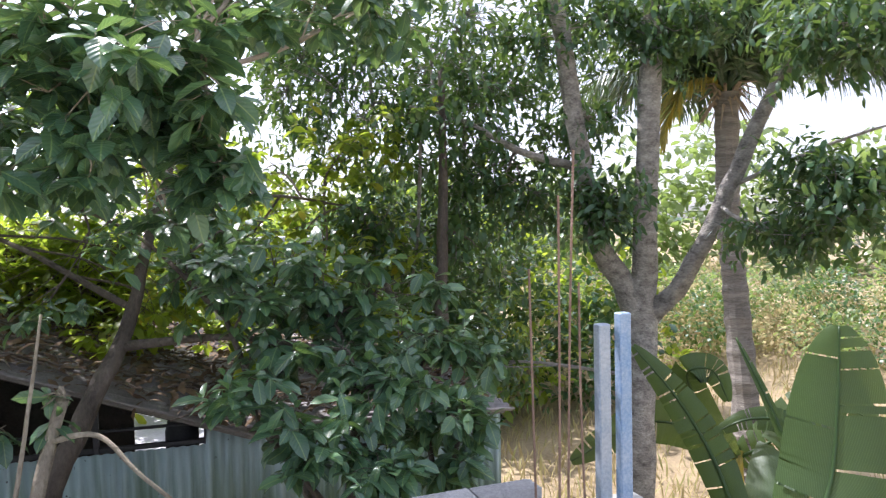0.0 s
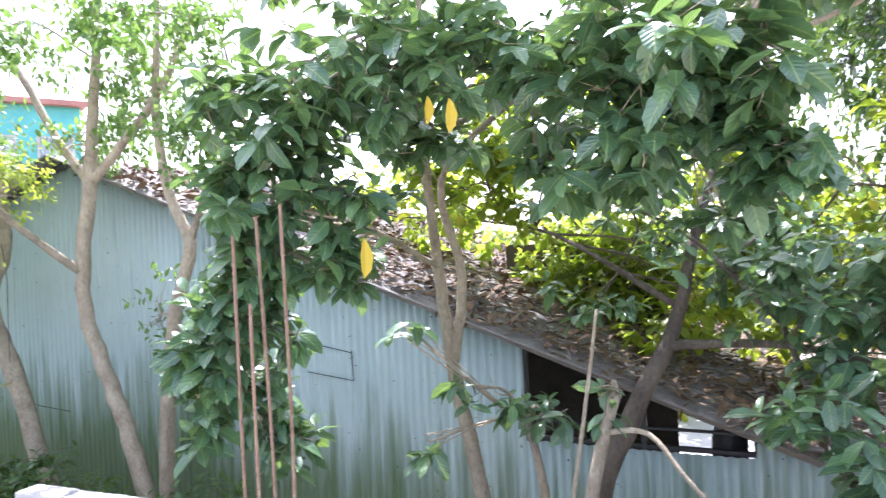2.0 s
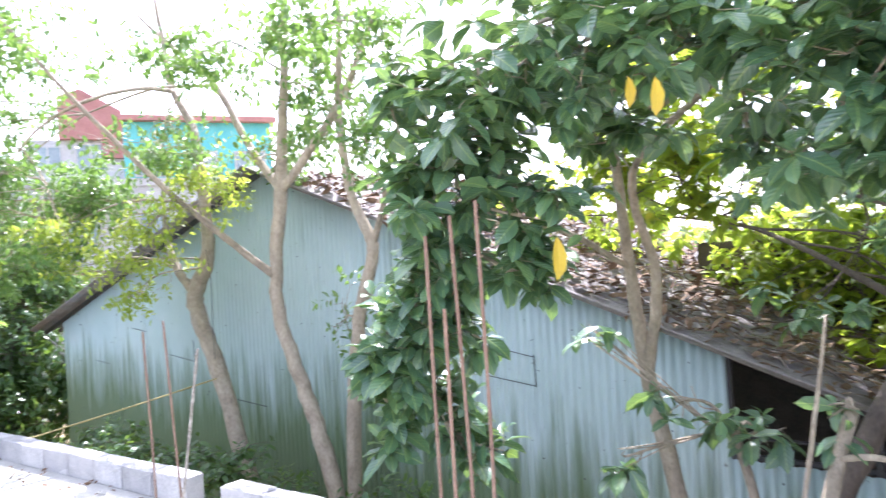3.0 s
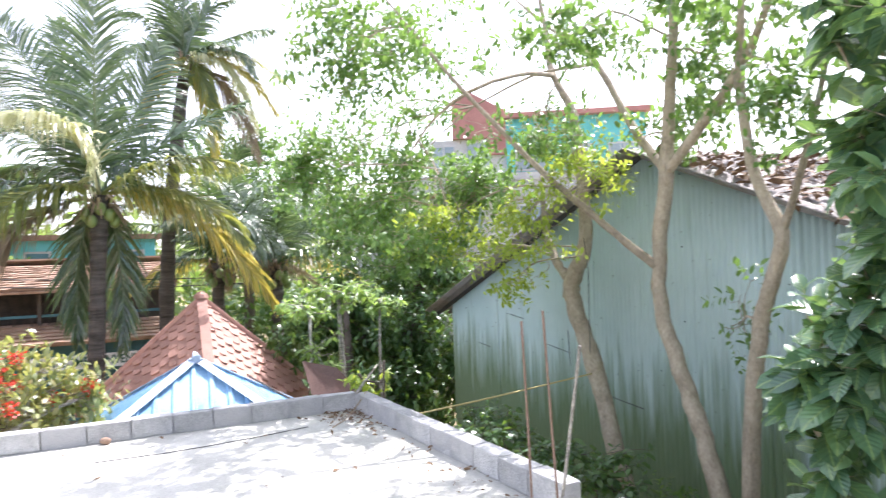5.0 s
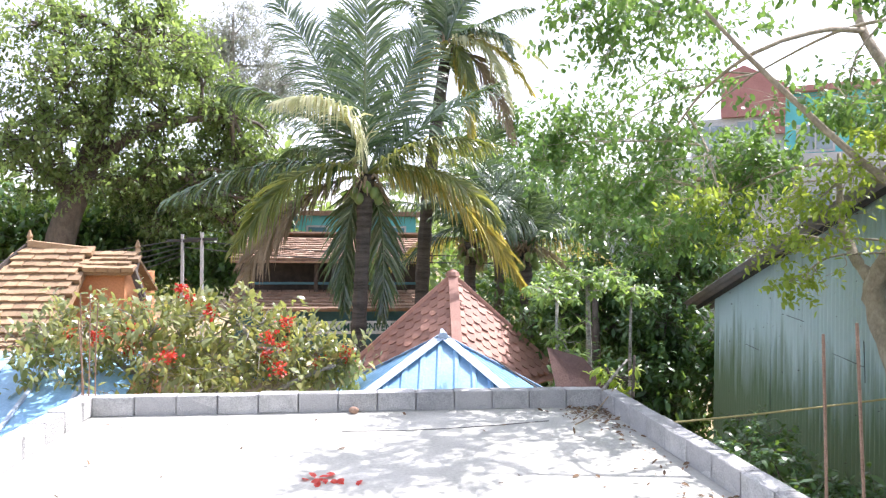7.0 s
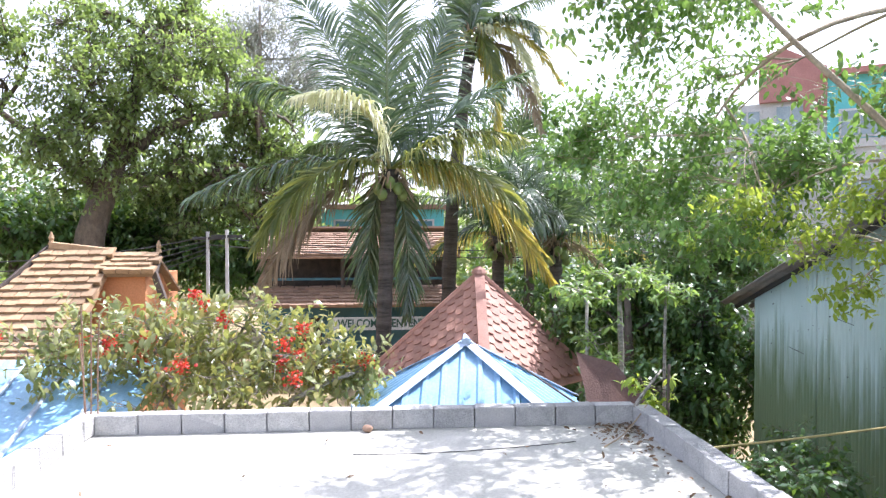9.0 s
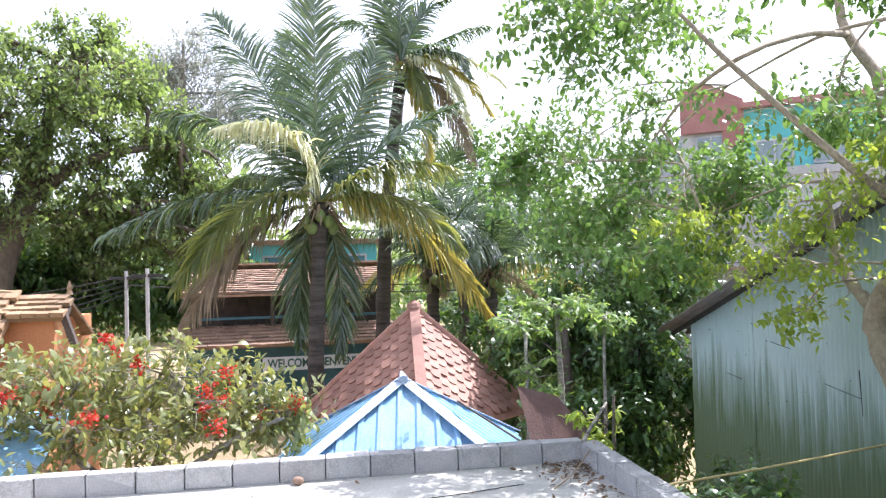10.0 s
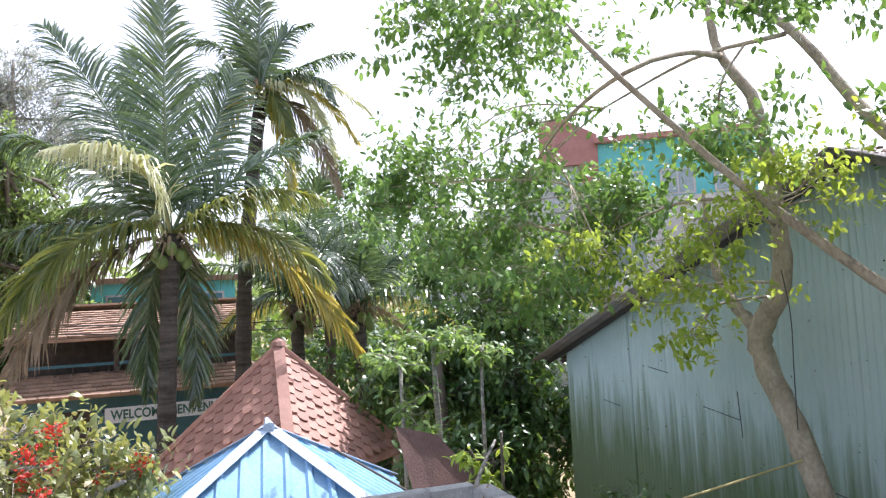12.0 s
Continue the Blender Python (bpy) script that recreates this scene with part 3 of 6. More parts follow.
rng = np.random.default_rng(5)
spots = []
for _ in range(7000):
    s, y = rng.uniform(5.6, 14.6), rng.uniform(-0.26, 4.3)
    h = 2.56 - 0.362 * (s - SHED_APEX) if s < 12.5 else 0.03 - 0.03 * (s - 12.5)
    spots.append(tuple(SHED @ Vector((s, y, h + rng.uniform(0.02, 0.10) * min(1, s / 9)))))
leaf_litter("roof_litter", "thick brown dead leaves lying on the shed roof", spots, 6, 0.13)
tv, tf = [], []
for _ in range(260):
    s, y = rng.uniform(8.6, 14.4), rng.uniform(-0.25, 2.5)
    h = 2.56 - 0.362 * (s - SHED_APEX) if s < 12.5 else 0.03
    a = rng.uniform(0, 6.28)
    p = Vector((s, y, h + 0.08))
    q = p + Vector((math.cos(a) * 0.35, math.sin(a) * 0.2, -0.362 * math.cos(a) * 0.35 if s < 12.2 else 0))
    tube([SHED @ p, SHED @ ((p + q) / 2 + Vector((0, 0, 0.03))), SHED @ q], (0.009, 0.008, 0.005), 4, tv, tf)
tagged(mesh_part("roof_twigs", tv, tf, bark_dark, kind="stuff"), "fallen dry twigs lying on the shed roof", "twigs")

# ---- steel left standing on the terrace edge ----


def rod(at, top, r=0.0058, label="rusty steel bar standing up from the terrace edge", material=rust):
    rng = random.Random(str(at))
    line = smooth_line([at, [(a + b) / 2 + rng.uniform(-0.012, 0.012) for a, b in zip(at, top)], top], 6)
    v, f = tube(line, r * (1 + 0.14 * (np.arange(len(line)) % 2)), 7)
    return tagged(mesh_part("steel_bar", v, f, material), label, "bar", "starter bars on the terrace")


for x0, x1, y, top in ((2.15, 2.13, 3.15, 1.28), (2.28, 2.30, 3.15, 1.64), (2.33, 2.39, 3.15, 1.87), (2.43, 2.41, 3.15, 1.20), (-1.13, -1.14, 2.4, 1.54), (-1.01, -1.04, 2.4, 1.60), (-0.95, -0.94, 2.4, 1.64), (-1.07, -1.08, 2.4, 1.30), (-3.28, -3.32, 2.76, 1.14), (-3.07, -3.16, 2.78, 1.20)):
    rod((x0, y, 0), (x1, y, top))
for x, y, lean, top in ((-7.20, -1.38, -0.02, 1.05), (-7.15, -1.31, 0.01, 1.01), (-7.19, -1.27, 0.02, 0.96), (-7.16, -1.35, -0.05, 0.82)):
    rod((x, y, 0.1), (x, y + lean, top))
rod((-3.14, 2.78, 0), (-2.80, 2.72, 1.07), 0.007, "thin grey stick leaning against the parapet", bark_grey)
for x, y, z, m in ((2.53, 3.13, 0.985, galv_plain), (2.655, 3.13, 1.035, galvanised)):
    bm = box(bmesh.new(), (x - 0.034, y - 0.03, 0), (x + 0.034, y + 0.03, z), 0.006)
    tagged(part("steel_post", bm, m), "pale blue galvanised steel post standing at the parapet", "post", "steel posts")

# ---- trees ----
NONI_TOP = [
    (-1.54, 3.46, 2.38, 0.41, 0.41, 26),
    (-1.07, 3.59, 2.38, 0.4, 0.37, 26),
    (-0.62, 3.75, 2.39, 0.37, 0.32, 22),
    (-0.12, 3.75, 2.38, 0.42, 0.28, 22),
    (0.29, 3.63, 2.13, 0.42, 0.34, 26),
    (0.65, 3.65, 1.92, 0.29, 0.37, 20),
    (-1.83, 3.51, 1.72, 0.27, 0.36, 22),
    (-1.39, 3.55, 1.63, 0.2, 0.26, 12),
    (-2.09, 3.55, 1.1, 0.25, 0.35, 22),
    (0.17, 3.41, 2.26, 0.56, 0.36, 30),
    (0.66, 3.35, 2.12, 0.24, 0.33, 14),
    (0.05, 3.56, 1.86, 0.4, 0.2, 14),
    (0.73, 3.49, 1.73, 0.17, 0.14, 6),
    (-2.36, 3.63, 0.63, 0.21, 0.27, 14),
    (-2.05, 3.84, 0.53, 0.24, 0.27, 12),
]
NONI_LOW = [
    (0.83, 4.1, 0.61, 0.23, 0.2, 8),
    (1.19, 3.89, 0.37, 0.36, 0.26, 16),
    (1.63, 4.05, 0.54, 0.34, 0.27, 16),
    (2.19, 4.22, 0.27, 0.26, 0.26, 14),
    (1.45, 3.67, 0.19, 0.41, 0.16, 14),
    (2.02, 4.08, -0.03, 0.26, 0.22, 10),
    (1.45, 4.44, 0.73, 0.37, 0.18, 10),
]
NONI_SHOOTS = [
    (-1.13, 4.96, 0.47, 0.39, 0.16, 7),
    (-0.18, 4.65, 0.53, 0.12, 0.09, 2),
    (-0.69, 5.13, 0.26, 0.24, 0.16, 4),
    (-1.59, 4.96, 0.86, 0.16, 0.12, 2),
    (-1.37, 4.68, 0.16, 0.11, 0.15, 3),
]
BACKLIT = [
    (-0.72, 7.9, 1.14, 0.89, 0.76, 50),
    (0.33, 7.6, 1.33, 0.85, 0.61, 50),
    (1.66, 8.12, 1.09, 0.98, 0.72, 55),
    (0.1, 6.75, 0.72, 0.65, 0.33, 24),
    (1.17, 7.72, 1.98, 1.08, 0.66, 50),
    (-1.1, 8.62, 1.14, 0.75, 0.54, 30),
    (0.08, 7.75, 1.11, 0.66, 0.48, 34),
    (-1.45, 7.13, 2.12, 0.73, 0.67, 44),
    (-0.8, 7.8, 1.41, 0.72, 0.48, 34),
    (-1.74, 6.48, 1.95, 0.63, 0.53, 36),
    (2.33, 7.83, 1.17, 0.87, 0.68, 40),
]
MANGO_TOP = [
    (2.75, 8.63, 2.77, 1.58, 1.15, 70),
    (3.57, 7.79, 3.53, 1.58, 0.82, 70),
    (4.19, 7.65, 2.08, 0.88, 0.75, 45),
    (3.55, 8.69, 1.28, 1.32, 0.88, 55),
    (2.13, 8.55, 3.81, 0.93, 0.57, 30),
    (4.67, 6.36, 1.7, 0.42, 0.36, 20),
    (4.71, 6.71, 2.6, 0.4, 0.4, 8),
    (4.48, 6.67, 3.6, 0.7, 0.45, 24),
    (5.4, 6.27, 3.53, 0.59, 0.39, 36),
    (6.12, 4.83, 1.78, 0.59, 0.41, 34),
    (5.95, 5.32, 1.37, 0.67, 0.24, 16),
    (6.14, 4.85, 3.15, 0.67, 0.42, 40),
    (3.05, 8.59, 0.51, 1.08, 0.5, 36),
    (3.71, 7.82, -0.13, 0.82, 0.48, 30),
]
SMALL_R = [
    (-6.79, 3.04, 3.42, 0.61, 0.61, 40),
    (-7.34, 4.11, 3.85, 0.89, 0.51, 30),
    (-7.8, 3.17, 2.54, 0.62, 0.5, 38),
    (-7.94, 4.02, 2.33, 0.91, 0.52, 46),
    (-7.37, 4.8, 2.18, 0.76, 0.51, 40),
    (-7.38, 3.92, 1.67, 0.85, 0.36, 36),
    (-6.48, 5.14, 2.73, 0.84, 0.36, 30),
    (-5.31, 4.72, 3.4, 0.62, 0.31, 24),
    (-4.58, 5.5, 3.08, 0.56, 0.41, 20),
    (-5.26, 5.85, 2.56, 0.67, 0.22, 16),
    (-3.61, 4.55, 3.26, 0.57, 0.33, 20),
    (-3.61, 5.09, 2.41, 0.3, 0.44, 14),
]
SMALL_V = [
    (-6.41, 4.51, 1.54, 0.61, 0.28, 36),
    (-6.62, 4.13, 1.76, 0.61, 0.28, 30),
    (-6.1, 4.62, 1.85, 0.49, 0.33, 30),
    (-5.67, 4.86, 2.08, 0.47, 0.32, 22),
    (-5.63, 5.19, 2.34, 0.43, 0.33, 20),
    (-6.16, 4.53, 1.22, 0.33, 0.16, 14),
]
DARK = [
    (-14.37, 7.15, 1.29, 1.23, 1.23, 70),
    (-14.64, 6.3, 0.01, 1.0, 1.34, 60),
    (-13.3, 6.7, -0.45, 0.93, 1.35, 60),
    (-15.61, 6.76, 2.33, 1.08, 0.96, 44),
    (-15.05, 5.08, 0.02, 0.89, 0.89, 34),
]
BIGTREE = [
    (-25.1, -7.41, 7.76, 3.11, 1.66, 60),
    (-24.01, -8.29, 6.26, 2.39, 1.99, 50),
    (-26.02, -5.64, 6.16, 2.07, 2.49, 60),
    (-27.59, -4.37, 4.66, 2.37, 1.94, 54),
    (-25.66, -7.46, 4.8, 2.49, 1.86, 50),
    (-28.97, -3.03, 3.33, 1.78, 1.34, 34),
    (-24.2, -8.7, 3.92, 1.99, 1.39, 34),
    (-27.39, -5.86, 2.66, 2.37, 1.29, 34),
    (-23.0, -10.38, 6.34, 2.39, 2.59, 40),
]
UNDERWOOD = [
    (-27.14, -11.74, 2.02, 2.2, 1.0, 34),
    (-29.09, -8.36, 2.03, 2.2, 1.1, 34),
    (-30.51, -5.07, 0.91, 2.0, 1.1, 30),
    (-25.05, -13.47, 1.99, 2.4, 1.3, 30),
    (-29.99, -6.91, 3.6, 1.8, 1.0, 26),
    # Four wide clumps added, their dark leaves carrying the shade below the big tree.
    (-29.29, -9.74, 1.73, 3.82, 1.67, 60),
    (-30.3, -6.65, 0.81, 3.35, 1.43, 50),
    (-27.88, -12.81, 2.17, 3.82, 2.15, 50),
    (-32.02, -3.29, 1.39, 2.96, 1.98, 40),
]
EUC = [
    (-44.06, -6.51, 13.5, 2.51, 2.51, 40),
    (-44.36, -7.86, 11.23, 2.15, 2.87, 34),
    (-44.68, -4.37, 12.37, 2.15, 2.51, 34),
]
BUSH = [
    (-10.16, -2.4, 0.27, 0.84, 0.61, 30),
    (-10.27, -1.57, 0.49, 0.82, 0.52, 34),
    (-10.08, -0.69, 0.49, 0.86, 0.43, 40),
    (-9.95, 0.03, 0.15, 0.77, 0.49, 40),
    (-9.97, 0.74, -0.08, 0.42, 0.35, 18),
    (-9.77, -1.54, -0.07, 1.08, 0.43, 36),
    (-9.83, -0.46, -0.07, 1.05, 0.42, 44),
    (-9.71, -2.85, 0.34, 0.7, 0.47, 22),
]

NONI_EDGE = [
    (-1.62, 3.72, 2.07, 0.34, 0.34, 16),
    (-1.84, 3.75, 1.35, 0.25, 0.25, 12),
    (-1.34, 3.69, 1.48, 0.16, 0.16, 6),
    (-1.05, 4.21, 2.08, 0.36, 0.26, 14),
    (-0.51, 4.37, 2.03, 0.36, 0.26, 14),
    (0.04, 4.27, 1.83, 0.34, 0.22, 12),
    (0.49, 4.19, 1.59, 0.27, 0.15, 8),
    (-2.19, 3.79, 0.7, 0.27, 0.24, 10),
    (-2.09, 3.48, 2.26, 0.13, 0.38, 8),
]
NONI_MID = [
    (0.06, 5.63, 1.99, 0.56, 0.39, 9),
    (0.6, 5.67, 1.43, 0.47, 0.34, 8),
    (1.17, 5.41, 1.27, 0.46, 0.37, 9),
    (-0.61, 5.55, 1.87, 0.43, 0.3, 6),
    (1.49, 5.12, 0.85, 0.4, 0.24, 7),
    (0.03, 5.79, 1.55, 0.55, 0.42, 8),
    (0.56, 5.39, 1.14, 0.47, 0.34, 8),
    (-0.35, 5.72, 1.04, 0.46, 0.28, 6),
    (1.27, 5.12, 0.96, 0.5, 0.25, 8),
    (2.07, 5.31, 0.63, 0.54, 0.27, 8),
    (1.05, 5.98, 1.53, 0.48, 0.33, 7),
]
BIGTREE_FRINGE = [
    (-27.38, -4.18, 5.26, 1.0, 0.6, 12),
    (-28.79, -2.99, 3.53, 1.1, 0.7, 14),
    (-29.96, -2.29, 1.58, 1.0, 0.7, 12),
    (-28.75, -3.64, 1.59, 1.2, 0.7, 12),
    (-22.83, -9.84, 7.53, 1.0, 0.9, 12),
    (-25.19, -5.51, 9.0, 1.2, 0.6, 12),
    (-27.2, -3.53, 7.05, 0.7, 0.6, 8),
    (-29.98, -1.86, 0.22, 0.8, 0.6, 8),
    (-22.66, -9.17, 4.4, 1.1, 0.7, 12),
    (-24.52, -8.17, 8.8, 1.24, 0.62, 14),
    (-25.22, -6.09, 8.91, 1.04, 0.83, 14),
    (-25.81, -4.86, 8.0, 1.04, 0.83, 14),
    (-24.6, -6.41, 6.77, 1.2, 0.8, 14),
    (-24.27, -8.09, 5.29, 1.2, 0.8, 14),
    (-26.38, -4.1, 6.24, 1.04, 0.83, 14),
    (-27.76, -3.23, 5.08, 1.08, 0.86, 12),
    (-25.19, -5.94, 4.02, 1.2, 0.8, 14),
    (-26.63, -4.73, 3.0, 1.24, 0.62, 12),
    (-27.98, -2.48, 4.09, 0.86, 0.86, 10),
    (-27.0, -5.17, 7.76, 1.5, 0.9, 20),
    (-27.0, -3.8, 6.19, 1.1, 0.8, 16),
    (-27.2, -3.0, 4.6, 1.0, 0.7, 14),
    (-26.8, -5.7, 9.1, 1.3, 0.7, 16),
    (-27.0, -9.15, 3.5, 1.4, 0.8, 14),
    (-27.0, -7.07, 3.4, 1.4, 0.8, 14),
    (-27.0, -4.76, 4.0, 1.3, 0.8, 14),
    (-28.50, -4.54, 6.64, 1.4, 0.9, 16),
    (-28.50, -3.14, 6.23, 1.2, 0.8, 16),
    (-28.50, -2.34, 4.55, 1.1, 0.7, 14),
    (-28.50, -3.56, 4.35, 1.3, 0.8, 16),
    (-28.50, -2.56, 3.08, 1.1, 0.7, 12),
    (-28.50, -4.58, 2.69, 1.3, 0.8, 14),
    (-28.50, -6.15, 3.12, 1.3, 0.8, 14),
]
BACKLIT_HIGH = [
    (-1.34, 6.88, 2.67, 0.76, 0.6, 30),
    (-0.46, 7.3, 2.34, 0.78, 0.61, 30),
    (0.46, 7.58, 1.95, 0.8, 0.69, 30),
    (-2.09, 6.71, 2.22, 0.54, 0.49, 22),
    (0.92, 7.56, 1.25, 0.63, 0.52, 22),
    (-0.86, 6.69, 3.06, 0.74, 0.42, 20),
    (0.24, 7.27, 2.8, 0.78, 0.45, 20),
    (2.17, 7.21, 2.34, 0.8, 0.57, 24),
    (-1.51, 6.45, 2.7, 0.63, 0.58, 24),
]
SMALL_FAR = [
    (-9.32, 3.99, 3.12, 0.62, 0.48, 16),
    (-9.14, 4.66, 2.57, 0.62, 0.41, 16),
    (-9.59, 3.44, 2.49, 0.55, 0.41, 14),
    (-9.18, 4.18, 1.86, 0.6, 0.4, 14),
    (-8.41, 4.53, 3.25, 0.51, 0.32, 12),
    (-7.81, 5.1, 2.3, 0.55, 0.36, 14),
]
NONI_FILL = [
    (-1.96, 3.55, 1.4, 0.23, 0.22, 10),
    (-1.65, 3.62, 1.83, 0.24, 0.21, 10),
    (-2.25, 3.54, 0.97, 0.18, 0.23, 10),
    (-1.46, 3.74, 1.3, 0.15, 0.12, 5),
    (-1.93, 3.78, 1.0, 0.2, 0.2, 7),
    (-2.08, 3.56, 1.87, 0.16, 0.25, 9),
    (-1.87, 3.9, 0.32, 0.21, 0.14, 5),
]
NONI_OVER = [(0.8, 4.9, 1.27, 0.35, 0.25, 10), (0.98, 4.9, 1.0, 0.4, 0.25, 12), (1.4, 4.9, 1.2, 0.4, 0.25, 12), (1.55, 4.9, 0.89, 0.4, 0.25, 14), (1.96, 4.9, 1.1, 0.35, 0.25, 9), (2.17, 4.9, 0.68, 0.4, 0.25, 14), (2.55, 4.9, 0.42, 0.35, 0.2, 10), (1.74, 4.9, 0.55, 0.4, 0.2, 12), (1.15, 4.9, 0.68, 0.35, 0.2, 10), (2.0, 4.5, 0.2, 0.35, 0.2, 10)]
ROOF_SIDE = [(-3.5, 8.0, 2.05, 0.7, 0.4, 24), (-2.3, 7.9, 1.6, 0.7, 0.4, 26), (-1.1, 7.8, 1.2, 0.7, 0.4, 26), (0.1, 7.7, 0.75, 0.7, 0.4, 26), (1.3, 7.6, 0.45, 0.7, 0.4, 26), (2.5, 7.5, 0.4, 0.7, 0.4, 22)]
NONI_CROWN = [(-1.4, 4.4, 3.4, 0.9, 0.5, 34), (0.0, 4.6, 3.5, 0.9, 0.5, 40), (1.2, 4.6, 3.3, 0.9, 0.5, 40), (-0.6, 5.6, 3.9, 1.0, 0.5, 44), (0.8, 6.0, 3.6, 1.0, 0.6, 54), (2.0, 5.8, 3.4, 0.8, 0.5, 44), (-2.0, 5.4, 3.2, 0.7, 0.5, 20), (0.2, 6.8, 4.4, 1.1, 0.6, 44), (1.6, 7.0, 4.4, 1.1, 0.6, 44), (1.0, 4.3, 2.9, 0.6, 0.4, 20)]

tree("noni_tree", "noni tree with large glossy dark green leaves in whorls", "tree",
     [[(-0.85, 4.9, GROUND, 0.078), (-1.0, 5.05, -1.2, 0.066), (-1.18, 5.14, -0.3, 0.055), (-1.40, 5.25, 0.6, 0.051), (-1.42, 5.1, 1.3, 0.039), (-1.3, 4.6, 2.1, 0.031), (-1.0, 3.9, 2.5, 0.020)],
      [(-1.40, 5.25, 0.55, 0.043), (-1.28, 5.2, 1.2, 0.035), (-1.3, 4.9, 1.9, 0.027), (-0.6, 4.3, 2.3, 0.017)],
      [(-1.42, 5.1, 1.3, 0.023), (-1.7, 4.4, 1.6, 0.017), (-2.0, 3.7, 1.5, 0.011), (-2.2, 3.6, 0.8, 0.007)],
      [(-1.3, 4.6, 2.1, 0.023), (-0.4, 4.0, 2.3, 0.017), (0.5, 3.6, 2.2, 0.011)]],
     NONI_TOP + NONI_EDGE + NONI_FILL + NONI_CROWN, noni_leaf, 0.19, 0.5, bark_pale, "whorl", 3, 300, BROAD, 1.35, 0.007, gather=0.35)
tree("noni_tree", "leaning noni tree with a dark trunk over the shed", "tree",
     [[(-0.55, 4.9, GROUND, 0.088), (-0.4, 5.0, -0.6, 0.076), (-0.1, 5.2, 0.3, 0.068), (0.15, 5.5, 0.8, 0.052), (0.31, 5.77, 1.47, 0.040), (0.5, 6.3, 2.1, 0.028)],
      [(0.1, 5.45, 0.7, 0.040), (0.8, 5.2, 0.75, 0.024), (1.5, 4.6, 0.7, 0.014)],
      [(0.31, 5.77, 1.47, 0.028), (1.2, 6.6, 1.8, 0.018), (2.4, 7.6, 1.7, 0.010)],
      [(0.2, 5.55, 0.95, 0.028), (-0.9, 6.6, 1.5, 0.018), (-2.0, 7.6, 1.7, 0.010)]],
     BACKLIT + BACKLIT_HIGH + ROOF_SIDE, backlit_leaf, 0.15, 0.5, bark_dark, "whorl", 4, 0, BROAD, 2.1, 0.005)
tree("noni_shrub", "low noni growth with broad dark leaves beside the shed", "shrub",
     [[(1.4, 4.3, GROUND, 0.06), (1.35, 4.2, -1.0, 0.05), (1.45, 4.1, 0.2, 0.03), (1.5, 4.2, 0.6, 0.015)], [(1.4, 4.2, -0.8, 0.03), (2.0, 4.2, -0.2, 0.02), (2.2, 4.2, 0.3, 0.012)], [(1.4, 4.2, -0.3, 0.025), (0.9, 4.1, 0.4, 0.012)],
      [(1.4, 4.2, -0.5, 0.03), (1.0, 4.7, 0.3, 0.024), (0.8, 5.1, 0.9, 0.018), (0.6, 5.4, 1.35, 0.01)], [(1.45, 4.1, 0.2, 0.026), (1.6, 4.7, 0.6, 0.02), (1.4, 5.1, 1.05, 0.012)],
      [(2.0, 4.2, -0.2, 0.02), (2.1, 4.8, 0.45, 0.016), (2.4, 5.1, 0.6, 0.008)], [(0.8, 5.1, 0.9, 0.018), (0.2, 5.6, 1.5, 0.014), (-0.6, 5.6, 1.85, 0.008)]],
     # Dark bark: the shade on these low stems is put into their colour.
     NONI_LOW + NONI_MID + NONI_OVER, noni_leaf, 0.18, 0.46, bark_dark, "whorl", 5, 200, BROAD, 1.7, 0.004)
tree("noni_sapling", "young noni stems with a cut top and few leaves", "shrub",
     [[(-0.45, 4.4, GROUND, 0.05), (-0.35, 4.45, -0.8, 0.045), (-0.27, 4.48, 0.0, 0.04), (-0.14, 4.66, 0.56, 0.036)], [(-0.75, 4.95, GROUND, 0.04), (-0.68, 5.0, -0.5, 0.035), (-0.8, 5.05, 0.25, 0.025)],
      [(-0.2, 4.55, 0.32, 0.018), (0.05, 4.5, 0.34, 0.016), (0.3, 4.3, 0.12, 0.012), (0.75, 4.2, -0.3, 0.008)], [(-0.42, 4.5, -0.2, 0.014), (-0.3, 4.5, 0.5, 0.012), (-0.22, 4.53, 1.05, 0.008)]],
     NONI_SHOOTS, noni_leaf, 0.19, 0.45, bark_pale, "whorl", 6, 0, BROAD, 1.0, 0.006)
tree("mango_tree", "mango tree with a forked grey trunk and drooping leaves", "tree",
     [[(4.8, 6.15, GROUND, 0.22), (4.85, 6.15, -1.3, 0.20), (5.15, 6.42, 0.5, 0.17), (5.2, 6.4, 1.2, 0.13), (5.2, 6.3, 2.9, 0.12), (5.2, 6.2, 4.2, 0.08)],
      [(5.12, 6.4, 0.45, 0.14), (4.95, 6.55, 0.9, 0.125), (4.7, 6.6, 1.4, 0.115), (4.42, 6.6, 2.9, 0.10), (4.2, 6.6, 4.2, 0.08)],
      [(5.15, 6.42, 0.4, 0.12), (5.5, 6.15, 0.9, 0.10), (5.9, 5.93, 1.84, 0.09), (6.05, 5.6, 2.6, 0.075), (6.3, 5.2, 3.5, 0.06), (6.5, 5.0, 4.2, 0.04)],
      [(4.6, 6.8, 2.1, 0.05), (4.0, 7.0, 2.3, 0.04), (3.4, 7.4, 2.7, 0.03), (2.6, 7.8, 2.9, 0.02)],
      [(5.9, 5.93, 1.84, 0.03), (6.5, 5.3, 2.2, 0.02), (7.0, 4.9, 2.4, 0.012)]],
     MANGO_TOP, mango_leaf, 0.145, 0.38, bark_grey, "droop", 7, 0, SMALL, 4.2, 0.009)
